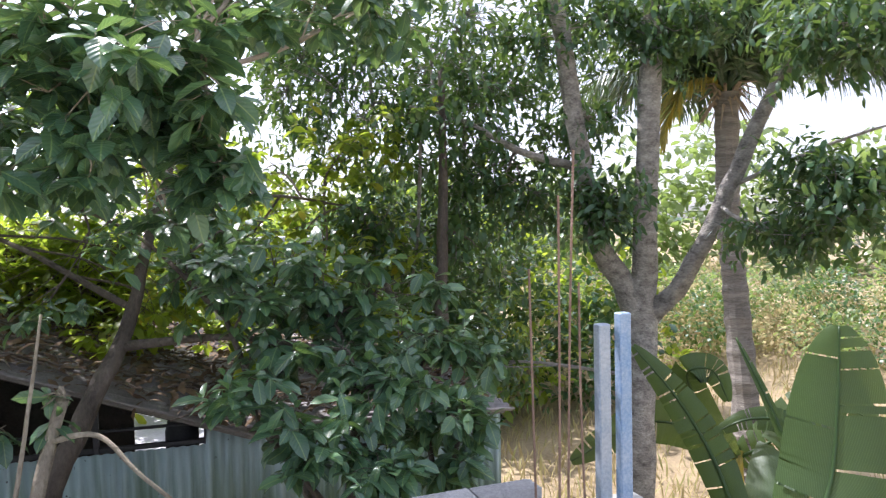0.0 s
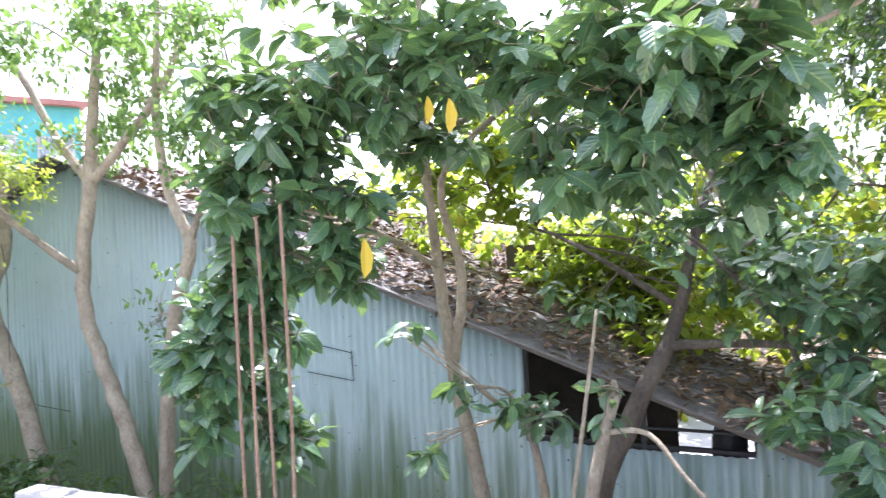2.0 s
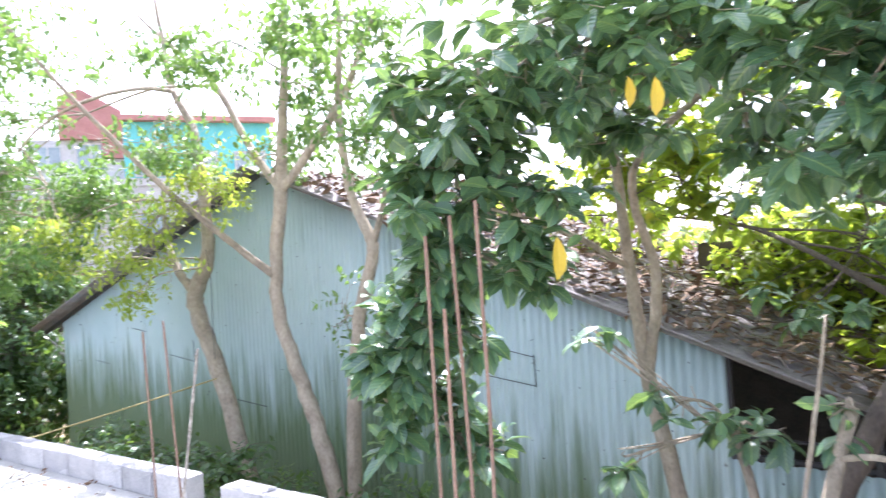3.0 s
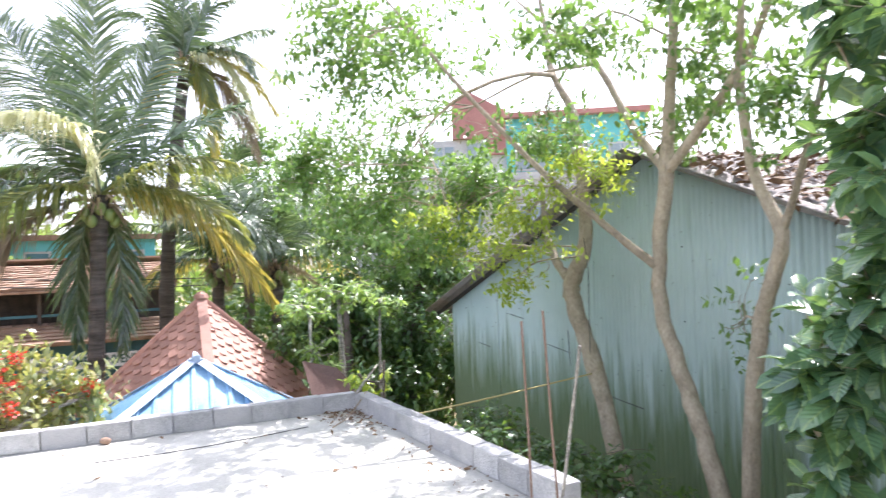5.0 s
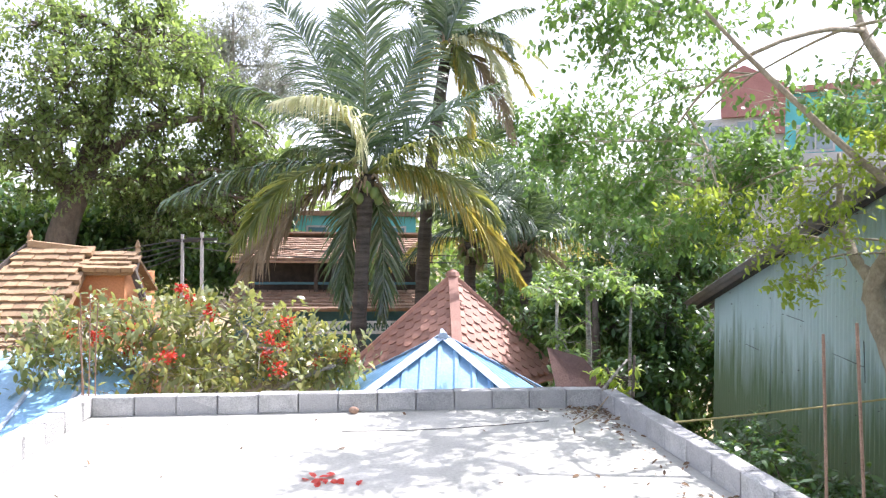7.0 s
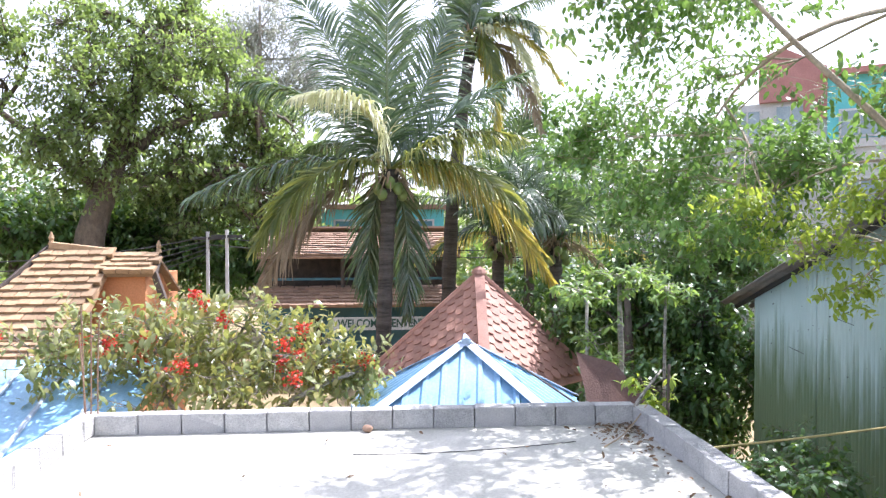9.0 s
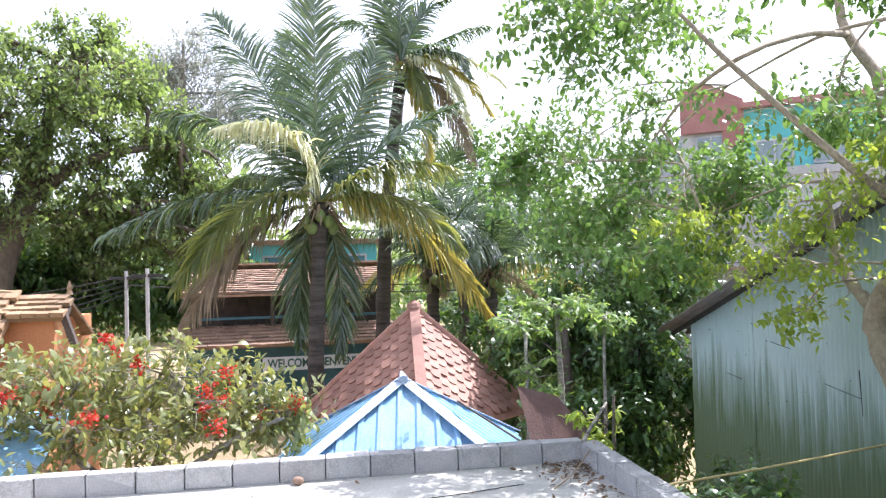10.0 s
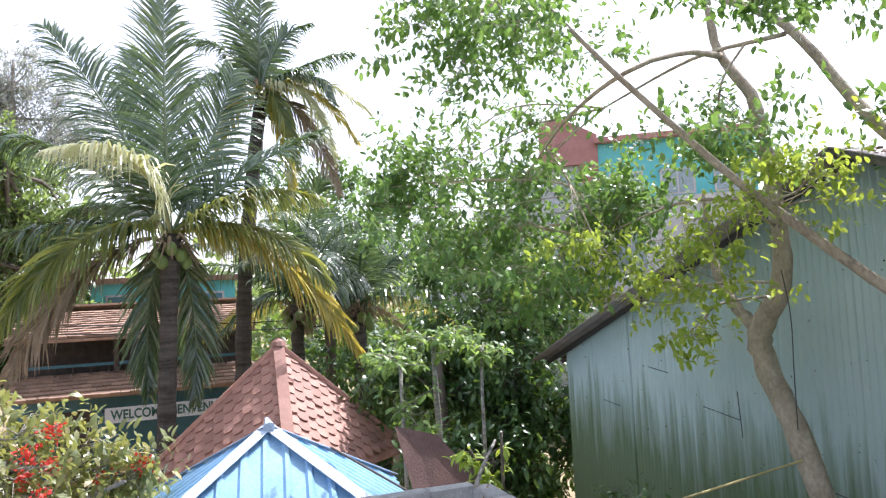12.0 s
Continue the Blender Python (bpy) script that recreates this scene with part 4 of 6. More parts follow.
tree("sapling_tree", "thin dark-stemmed tree beside the mango", "tree",
     [[(2.75, 6.3, GROUND, 0.09), (2.85, 6.55, -1.0, 0.08), (3.05, 6.95, 0.5, 0.07), (3.2, 7.2, 2.0, 0.05), (3.2, 7.2, 3.2, 0.03)], [(2.95, 6.8, -0.3, 0.045), (2.7, 7.4, 0.6, 0.04), (2.5, 7.6, 1.4, 0.025)]],
     [(3.2, 7.2, 2.6, 0.7, 0.5, 30), (2.4, 7.6, 1.5, 0.6, 0.4, 24), (3.5, 7.3, 1.4, 0.5, 0.4, 18)], mango_leaf, 0.15, 0.4, bark_dark, "droop", 17, 0, SMALL, 1.6, 0.008)
tree("slender_tree", "slender pale-barked tree with small light green leaves", "tree",
     [[(-3.9, 5.35, GROUND, 0.090), (-4.25, 5.37, -1.5, 0.085), (-4.60, 5.4, -0.36, 0.078), (-4.82, 5.41, 0.16, 0.075), (-5.04, 5.43, 0.6, 0.070), (-5.18, 5.44, 0.96, 0.068), (-5.16, 5.44, 1.5, 0.066), (-5.03, 5.43, 2.17, 0.068), (-4.95, 5.42, 2.8, 0.05), (-4.86, 5.42, 3.45, 0.045), (-4.8, 5.4, 4.4, 0.03)],
      [(-5.03, 5.43, 2.16, 0.046), (-5.45, 5.46, 2.62, 0.040), (-6.09, 5.51, 3.47, 0.034), (-6.88, 5.56, 4.04, 0.028), (-7.6, 5.6, 4.6, 0.012)],
      [(-5.03, 5.43, 2.16, 0.048), (-4.6, 5.4, 2.48, 0.042), (-4.09, 5.37, 2.93, 0.036), (-3.6, 5.3, 3.6, 0.022)],
      [(-5.16, 5.44, 1.3, 0.042), (-5.5, 5.1, 1.73, 0.034), (-5.85, 4.65, 2.28, 0.028), (-6.25, 4.12, 3.03, 0.021), (-6.5, 3.85, 3.5, 0.015), (-6.9, 3.5, 4.2, 0.008)],
      [(-6.09, 5.51, 3.4, 0.021), (-7.0, 5.4, 3.5, 0.016), (-8.2, 5.3, 3.4, 0.010)],
      [(-5.75, 4.8, 2.1, 0.015), (-6.3, 4.6, 2.15, 0.011), (-7.2, 4.5, 2.0, 0.007)]],
     SMALL_R + SMALL_FAR, light_leaf, 0.082, 0.52, bark_pale, "spray", 8, 0, SMALL, 4.2, 0.005, gather=0.8)
tree("forked_tree", "small forked tree with lime green new leaves", "tree",
     [[(-5.3, 5.45, GROUND, 0.105), (-5.6, 5.47, -1.6, 0.098), (-5.83, 5.49, -0.77, 0.092), (-6.26, 5.52, 0.32, 0.092), (-6.55, 5.54, 0.85, 0.092), (-6.60, 5.53, 1.15, 0.094), (-6.32, 5.5, 1.54, 0.078), (-6.31, 5.5, 2.07, 0.062), (-6.37, 5.5, 2.64, 0.056), (-6.46, 5.5, 3.03, 0.050), (-6.78, 5.5, 3.51, 0.040), (-6.87, 5.5, 4.0, 0.03), (-7.0, 5.5, 4.6, 0.02)],
      [(-6.61, 5.54, 1.15, 0.060), (-6.9, 5.56, 1.4, 0.048), (-7.13, 5.58, 1.8, 0.038), (-7.2, 5.6, 2.4, 0.016)],
      [(-6.74, 5.5, 3.45, 0.03), (-6.5, 4.9, 3.35, 0.022), (-6.3, 4.2, 3.08, 0.018), (-7.0, 4.1, 2.9, 0.014), (-7.6, 4.0, 2.5, 0.008)],
      [(-6.95, 5.56, 1.45, 0.018), (-7.5, 5.5, 1.6, 0.013), (-8.3, 5.4, 1.6, 0.007)]],
     SMALL_V, lime_leaf, 0.07, 0.5, bark_pale, "spray", 9, 0, SMALL, 1.5, 0.005)
tree("slender_tree", "crooked pale-barked tree standing against the shed wall", "tree",
     [[(-4.3, 5.4, GROUND, 0.075), (-4.22, 5.38, -0.33, 0.070), (-4.08, 5.37, 0.77, 0.064), (-3.95, 5.36, 1.2, 0.06), (-3.83, 5.35, 1.57, 0.056), (-4.05, 5.37, 2.0, 0.044), (-4.16, 5.38, 2.72, 0.042), (-4.1, 5.4, 3.8, 0.016)],
      [(-3.83, 5.35, 1.55, 0.031), (-3.6, 5.33, 2.1, 0.027), (-3.3, 5.3, 3.0, 0.016)]],
     [(-4.1, 5.4, 3.6, 0.5, 0.4, 22), (-3.4, 5.3, 3.2, 0.5, 0.5, 22), (-4.3, 5.4, 2.7, 0.35, 0.35, 10), (-4.25, 5.4, 0.9, 0.2, 0.4, 7)], light_leaf, 0.08, 0.5, bark_pale, "spray", 10, 0, SMALL, 1.5, 0.005)
tree("wood", "dense dark green trees behind the shed corner", "trees",
     [[(-14.0, 7.3, GROUND, 0.2), (-14.1, 7.2, 0.0, 0.15), (-14.3, 7.0, 2.5, 0.08)], [(-14.0, 5.6, GROUND, 0.15), (-14.1, 5.5, 0.5, 0.06)]],
     # The last three clumps are added dark leaves that fill a shadowed gap.
     DARK + [(-12.7, 6.2, -1.4, 0.9, 1.0, 40), (-13.0, 5.2, -1.2, 0.9, 0.9, 36), (-12.4, 7.6, -0.6, 0.7, 1.2, 30)], dark_leaf, 0.17, 0.42, bark_dark, "droop", 11, 0, SMALL, 6.0, 0.012, hollow=0.1)
tree("garden_tree", "leafy light green tree behind the palms", "tree",
     [[(-24.12, 5.59, GROUND, 0.2), (-24.12, 5.59, 1.0, 0.16), (-24.12, 5.49, 3.5, 0.1), (-24.12, 5.29, 5.5, 0.04)]],
     [(-24.16, 4.58, 5.04, 1.0, 0.9, 26), (-24.12, 5.59, 3.95, 1.1, 0.9, 28), (-23.82, 5.99, 5.55, 0.8, 0.7, 18), (-24.39, 4.24, 3.42, 1.1, 0.8, 26), (-23.93, 6.75, 3.2, 1.2, 0.9, 28), (-24.25, 5.52, 1.93, 1.3, 0.8, 28)], light_leaf, 0.17, 0.5, bark_dark, "spray", 31, 0, SMALL, 4.0, 0.015)
tree("shade_tree", "big spreading tree with a thick dark trunk", "tree",
     [[(-25.2, -9.0, GROUND, 0.55), (-25.3, -8.8, 1.0, 0.48), (-25.5, -8.0, 4.0, 0.36), (-25.6, -7.3, 6.5, 0.22), (-25.4, -7.0, 8.5, 0.1)],
      [(-25.5, -8.0, 4.0, 0.25), (-25.6, -6.0, 5.4, 0.16), (-26.5, -3.5, 6.0, 0.08)], [(-25.4, -8.4, 3.0, 0.2), (-25.0, -10.5, 5.0, 0.12), (-24.8, -12.5, 6.5, 0.06)], [(-25.5, -7.9, 3.6, 0.14), (-26.2, -5.0, 3.8, 0.08)]],
     BIGTREE + BIGTREE_FRINGE, tree_leaf, 0.2, 0.5, bark_dark, "spray", 12, 0, SMALL, 4.6, 0.03, hollow=0.2, gather=0.9)
tree("undergrowth", "dark undergrowth and bare branches below the big tree", "trees",
     [[(-29.5, -8.0, GROUND, 0.3), (-29.6, -7.6, 2.0, 0.15), (-29.8, -7.0, 4.0, 0.06)], [(-30, -3.0, GROUND, 0.25), (-30, -3.0, 3.0, 0.1)], [(-29.0, -13.0, GROUND, 0.3), (-29.0, -13.0, 3.5, 0.1)]],
     UNDERWOOD, dark_leaf, 0.32, 0.45, bark_dark, "spray", 13, 0, SMALL, 10.0, 0.03, hollow=0.1)
tree("eucalyptus_tree", "tall hazy grey-green eucalyptus with thin foliage", "tree",
     [[(-44, -7.0, GROUND, 0.4), (-44, -6.8, 6, 0.3), (-43.6, -6.5, 12, 0.15), (-43.4, -6.4, 15, 0.05)]],
     EUC + [(-44.2, -5.4, 10.3, 2.3, 2.2, 34), (-44.2, -8.2, 13.4, 1.8, 1.6, 26), (-44.4, -3.4, 10.4, 1.6, 1.8, 24)], grey_leaf, 0.27, 0.3, bark_grey, "droop", 14, 0, SMALL, 7.0, 0.03)
bush = tree("flowering_bush", "sunlit bush with grey-green leaves and clusters of red flowers", "bush",
     [[(-9.9, -0.9, GROUND, 0.10), (-9.9, -0.9, -1.2, 0.08), (-9.8, -0.6, -0.3, 0.05), (-9.8, -0.3, 0.2, 0.025)], [(-9.9, -0.9, -1.0, 0.06), (-10.1, -1.8, -0.2, 0.04), (-10.2, -2.4, 0.3, 0.02)], [(-9.85, -0.8, -0.8, 0.05), (-9.7, 0.2, -0.2, 0.03), (-9.6, 0.7, 0.0, 0.015)]],
     BUSH, bush_leaf, 0.135, 0.44, bark_grey, "spray", 15, 0, SMALL, 1.9, 0.012, gather=0.6)

# ---- flowers of the bush ----
for i in range(18):
    rng = random.Random(i)
    x, y, z, r, h, n = BUSH[i % len(BUSH)]
    c = Vector((x + r * rng.uniform(0.3, 0.9), y + r * rng.uniform(-0.8, 0.8), z + h * rng.uniform(-0.3, 0.9)))
    k = 60
    g = np.random.default_rng(i)
    way = g.normal(0, 1, (k, 3)) + np.array([0.3, 0, 0.4])
    v, f = leaf_mesh(np.array(c) + g.normal(0, 0.045, (k, 3)), way, g.uniform(0.03, 0.055, k), 0.8, SMALL, g)
    mesh_part("flower", v, f, flower_mat, bush, "cluster of bright red petals", kind="stuff")

# ---- palms ----


def frond_mesh(p0, p1, p2, leaflet, count, seed, fold=0.5):
    """A feather frond: rachis along a bent line, with dense leaflets that splay out and then hang."""
    g = np.random.default_rng(seed)
    p0, p1, p2 = (np.array(p, float) for p in (p0, p1, p2))
    t = np.linspace(0, 1, 15)[:, None]
    line = (1 - t) ** 2 * p0 + 2 * t * (1 - t) * p1 + t**2 * p2
    verts, faces = tube(line, np.linspace(0.042, 0.007, 15), 5)
    face_way = g.uniform(-0.35, 0.35)
    leaflet *= min(1.0, 0.25 + 0.22 * np.linalg.norm(p2 - p0))
    for side in (-1, 1):
        torn = 0.0
        for i in range(count):
            u = 0.09 + 0.90 * (i + g.uniform(-0.35, 0.35)) / count
            u = min(max(u, 0.07), 0.995)
            p = (1 - u) ** 2 * p0 + 2 * u * (1 - u) * p1 + u * u * p2
            d = unit(2 * (1 - u) * (p1 - p0) + 2 * u * (p2 - p1))
            k = abs(d[2]) ** 2
            s = np.cross(d, np.array([0.0, 0.0, 1.0]) * (1 - k) + np.array([1.0, 0.15 + face_way, 0.0]) * k) + np.array([0.02, 0.01, 0])
            s = unit(s) * side
            nor = np.cross(s, d) * side
            nor = nor if nor[2] > 0 else -nor
            flat = 1 - d[2] ** 2
            if g.random() < 0.12:
                torn = g.uniform(-0.22, 0.22)
            spread = 0.8 if d[2] > -0.55 else 0.42
            w = unit(s * spread + d * (0.5 + 0.6 * u) + nor * fold * g.uniform(0.1, 0.7) + g.normal(0, 0.085, 3) + d * torn)
            L = leaflet * (0.55 + 0.62 * math.sin(math.pi * min(1, u * 0.85 + 0.14))) * g.uniform(0.82, 1.12) * (1 - 0.5 * max(0, u - 0.72) / 0.28)
            pull = (0.5 + 1.4 * flat) * g.uniform(0.55, 1.35)
            across = unit(d - (d @ w) * w + nor * g.uniform(-0.35, 0.35)) * 0.0195
            k0, c, way = len(verts), p.copy(), w
            for j, wide in enumerate((0.55, 1.0, 0.95, 0.6, 0.06)):
                verts.append((c - across * wide).tolist())
                verts.append((c + across * wide).tolist())
                way = unit(way + np.array([0, 0, -1.0]) * pull * 0.32 * (j + 0.5) / 2)
                c = c + way * L * 0.25
            for j in range(4):
                a = k0 + 2 * j
                faces.append((a, a + 1, a + 3, a + 2))
    return verts, faces


def palm(label, trunk, fronds, leaflet=0.85, count=58, seed=1, nuts=9, bark=palm_bark):
    """A coconut palm: ringed trunk, fronds given as control and end offsets from the crown."""
    g = np.random.default_rng(seed)
    root = thing("coconut_palm", trunk[0][:3], label, "palm tree")
    line = smooth_line(trunk, 16)
    ring = 1 + 0.11 * np.array([(i % 3) == 0 for i in range(len(line))])
    v, f = tube(line[:, :3], line[:, 3] * ring, 12, rough=0.03, rng=g)
    mesh_part("trunk", v, f, bark, root, "ringed grey-brown trunk")
    top = np.array(trunk[-1][:3])
    for i, (ctrl, end, tone) in enumerate(fronds):
        v, f = frond_mesh(top, top + np.array(ctrl), top + np.array(end), leaflet, count, seed * 100 + i)
        mesh_part("frond", v, f, {0: palm_leaf, 1: palm_yellow, 2: dry_frond, 3: palm_pale, 4: palm_olive}[tone], root, ("", "yellowing frond", "dry brown frond", "pale frond, sunlit sheen put into its colour", "olive-yellow hanging frond")[tone])
    v, f = [], []
    for i in range(40):
        a = g.uniform(0, 6.28)
        e = top + np.array([math.cos(a) * 0.5, math.sin(a) * 0.5, g.uniform(-0.7, 0.3)])
        tube([top + (0, 0, -0.3), (top + e) / 2 + (0, 0, 0.1), e], (0.035, 0.025, 0.008), 4, v, f)
    mesh_part("fibre", v, f, dry_frond, root, "brown fibre round the crown", kind="stuff")
    for i in range(nuts):
        a = i * 0.7
        bm = bmesh.new()
        bmesh.ops.create_icosphere(bm, subdivisions=2, radius=0.11, matrix=Matrix.Translation(top + (math.cos(a) * 0.26, math.sin(a) * 0.26, -0.28 - 0.12 * (i % 3))) @ Matrix.Diagonal((1, 1, 1.25, 1)))
        part("coconut", bm, banana_leaf, root, "green-yellow coconut", smooth=True)
    return root


def ctrl_end(y, z, x, lift, tone=0):
    """A frond that ends y to the side, z up and x ahead of the crown, arched by lift."""
    return ((0.45 * x, 0.45 * y, 0.5 * z + lift), (x, y, z), tone)


def arched(y1, z1, x1, y2, z2, x2, tone=0):
    """A frond whose middle and tip lie at the given side, height and depth from the crown."""
    return ((2 * x1 - 0.5 * x2, 2 * y1 - 0.5 * y2, 2 * z1 - 0.5 * z2), (x2, y2, z2), tone)


palm("tall coconut palm with arching backlit fronds", [(-16.0, 0.95, GROUND, 0.2), (-16.1, 0.95, -1.0, 0.17), (-16.2, 1.05, 1.5, 0.15), (-16.28, 1.12, 3.0, 0.19)],
     [arched(-0.05, 2.1, 0.75, 0.0, 4.5, 1.1), arched(-0.95, 2.2, -0.2, -2.15, 4.0, -0.4), arched(-0.45, 1.9, -0.9, -0.75, 4.0, -1.5),
      arched(-1.5, 1.35, 0.2, -3.1, 1.75, 0.3), arched(-0.6, 1.15, 1.3, -1.7, 1.0, 2.5, 3), arched(-2.0, 0.15, 0.4, -4.15, -0.75, 0.6), arched(-1.3, -0.1, 1.0, -2.6, -1.7, 1.4, 4),
      arched(-1.5, -0.7, 0.1, -2.7, -2.5, 0.2, 2), arched(-1.1, 0.7, -1.0, -2.0, 0.5, -2.0), arched(1.35, 1.15, 0.3, 2.95, 2.05, 0.4), arched(1.3, 0.65, 0.6, 2.75, 0.55, 0.9, 4), arched(1.5, 0.0, 0.7, 2.7, -1.1, 1.1, 4),
      arched(1.7, -0.35, 0.4, 3.4, -2.5, 0.6, 1), arched(1.6, -0.1, -0.3, 3.1, -1.5, -0.6, 3), arched(0.75, 1.8, -0.4, 1.3, 3.5, -0.7),
      arched(-0.4, -1.2, -0.35, -0.45, -3.0, -0.4), arched(0.35, -1.2, -0.4, 0.35, -3.2, -0.4)], 0.98, 128, 1)


def random_fronds(seed, n, size, low=-0.3, yellow=0.4):
    g = random.Random(seed)
    out = []
    for i in range(n):
        a = i * 2.4 + g.uniform(-0.3, 0.3)
        e = g.uniform(low, 1.0)
        r = size * math.sqrt(max(0.08, 1 - e * e))
        out.append(ctrl_end(r * math.cos(a), size * e * 0.9, r * math.sin(a), g.uniform(0.25, 0.5) * size, 2 if e < -0.42 else 1 if e < -0.15 and g.random() < yellow else 0))
    return out


palm("slim coconut palm with yellowing ragged fronds behind the nearer crown", [(-18.5, 2.45, GROUND, 0.2), (-18.4, 2.6, 2, 0.16), (-18.3, 3.05, 6.1, 0.14), (-18.3, 3.06, 6.4, 0.05)],
     [arched(-0.35, 1.2, 0.2, -0.75, 2.7, 0.3), arched(0.0, 1.3, 0.3, 0.1, 2.8, 0.4), arched(0.45, 1.1, 0.2, 1.2, 1.6, 0.3), arched(0.9, 0.4, 0.4, 1.6, -0.4, 0.6), arched(-0.7, 0.9, 0.0, -1.4, 1.0, 0.1),
      arched(1.0, 0.0, 0.4, 2.1, -1.3, 0.6, 1), arched(0.8, -0.1, 0.6, 1.5, -1.8, 0.9, 3), arched(1.2, 0.3, 0.2, 2.5, -0.5, 0.3, 3), arched(0.6, 0.8, -0.8, 1.4, 0.8, -1.6), arched(-0.9, 0.3, 0.3, -1.9, -0.7, 0.4),
      arched(0.3, -0.4, 0.6, 0.7, -2.0, 0.8, 4), arched(-0.5, -0.3, 0.5, -1.1, -1.8, 0.7, 1), arched(0.2, 1.0, -0.8, 0.5, 2.0, -1.5), arched(1.1, 0.7, 0.1, 2.2, 1.0, 0.2), arched(0.9, -0.6, 0.2, 1.7, -2.4, 0.3, 2), arched(0.4, -0.8, 0.2, 0.6, -2.6, 0.3, 1)], 0.75, 80, 2, 5)
palm("young coconut palm with grey-green arching fronds", [(-20.3, 4.0, GROUND, 0.2), (-20.2, 4.0, 0.5, 0.16), (-20.1, 4.0, 1.6, 0.16)], random_fronds(3, 17, 3.5, -0.5), 0.8, 64, 3)
palm("young coconut palm with drooping fronds among trees", [(-19.1, 5.4, GROUND, 0.2), (-19.0, 5.3, 0.5, 0.16), (-19.0, 5.3, 1.5, 0.16)], random_fronds(4, 16, 3.3, -0.5), 0.8, 64, 4)
palm("coconut palm with a ringed trunk and a dark ragged crown", [(9.2, 9.1, GROUND, 0.24), (9.28, 9.27, -2.0, 0.23), (9.5, 9.8, 0.5, 0.2), (9.58, 10.0, 1.4, 0.19), (9.5, 9.95, 3.7, 0.2)], random_fronds(5, 40, 3.4, -0.12, 0.0) + [arched(0.2, 0.1, -0.7, 0.3, -1.0, -1.1, 1)], 1.0, 96, 5, 0, grey_palm)

# ---- roofs beyond the parapet ----


def roof_face(corners, thick, material, parent, name="roof_sheet", label=""):
    """A flat roof plane with thickness through three or four corners."""
    c = [Vector(p) for p in corners]
    n = (c[1] - c[0]).cross(c[2] - c[0]).normalized()
    if n.z < 0:
        n = -n
    k = len(c)
    verts = [p for p in c] + [p - n * thick for p in c]
    faces = [tuple(range(k)), tuple(range(2 * k - 1, k - 1, -1))] + [(i, (i + 1) % k, (i + 1) % k + k, i + k) for i in range(k)]
    return mesh_part(name, verts, faces, material, parent, label)


def ribbed_face(apex, left, right, pitch, height, material, parent, name="roof_sheet"):
    """A triangular roof plane of trough-ribbed sheet, ribs running down the slope."""
    a, l, r = (Vector(p) for p in (apex, left, right))
    u = (r - l).normalized()
    foot = l + u * (a - l).dot(u)
    down = foot - a
    n = u.cross(down).normalized()
    n = n if n.z > 0 else -n
    width = (r - l).length
    at = (foot - l).length
    cols = []
    x = 0.0
    while x < width:
        for dx, hz in ((0, 0), (0.58, 0), (0.70, 1), (0.88, 1)):
            cols.append((x + dx * pitch, hz * height))
        x += pitch
    cols = [c for c in cols if c[0] <= width] + [(width, 0)]
    verts, faces = [], []
    for x, hz in cols:
        frac = x / at if x < at else (width - x) / (width - at)
        base = l + u * x + n * hz
        verts += [base, base - down * max(frac, 0.0)]
    for i in range(len(cols) - 1):
        faces.append((2 * i, 2 * i + 2, 2 * i + 3, 2 * i + 1))
    ob = mesh_part(name, verts, faces, material, parent)
    ob.modifiers.new("thickness", "SOLIDIFY").thickness = 0.006
    return ob


def build_blue_roof():
    apex = Vector((-9.8, 2.04, 0.3))
    corners = [apex + Vector(o) for o in ((1.35, -1.65, -0.95), (1.65, 1.35, -1.1), (-1.35, 1.7, -1.0), (-1.65, -1.35, -0.95))]
    root = thing("hut", (apex.x, apex.y, GROUND), "hut with a faded blue ribbed sheet hip roof", "hut")
    for i in range(4):
        ribbed_face(apex, corners[i], corners[(i + 1) % 4], 0.21, 0.028, blue_sheet, root)
        strip("ridge_cap", apex + Vector((0, 0, 0.035)), corners[i] + Vector((0, 0, 0.04)), 0.17, 0.012, blue_cap, root, "pale blue ridge flashing")
        a = corners[i] * 0.92 + apex * 0.08
        boxed("post", (a.x - 0.06, a.y - 0.06, GROUND), (a.x + 0.06, a.y + 0.06, a.z - 0.05), dark_wood, root)
    v, f = tube([apex + Vector((0.1, 0, 0.03)), apex + Vector((-0.12, 0, 0.09))], (0.06, 0.02), 8)
    mesh_part("apex_cap", v, f, blue_cap, root, "pale metal cap at the peak")
    strip("loose_strip", apex + Vector((0.1, 0.62, -0.24)), apex + Vector((0.5, 1.35, -0.72)), 0.03, 0.02, dark_wood, root)
    return root


build_blue_roof()


def tile_mesh(w, l, material, scallop=True):
    rim = [(0, 0), (w, 0), (w, -0.62 * l), (0.78 * w, -0.88 * l), (0.5 * w, -l), (0.22 * w, -0.88 * l), (0, -0.62 * l)] if scallop else [(0, 0), (w * 0.96, 0), (w * 0.96, -l), (0, -l)]
    k = len(rim)
    t = 0.034 if scallop else 0.055
    verts = [(x, y, t * 0.4 - y / l * t) for x, y in rim] + [(x, y, -0.01) for x, y in rim]
    faces = [tuple(range(k))[::-1]] + [(i, (i + 1) % k, (i + 1) % k + k, i + k) for i in range(k)]
    me = bpy.data.meshes.new("tile")
    me.from_pydata(verts, [], faces)
    me.materials.append(material)
    return me


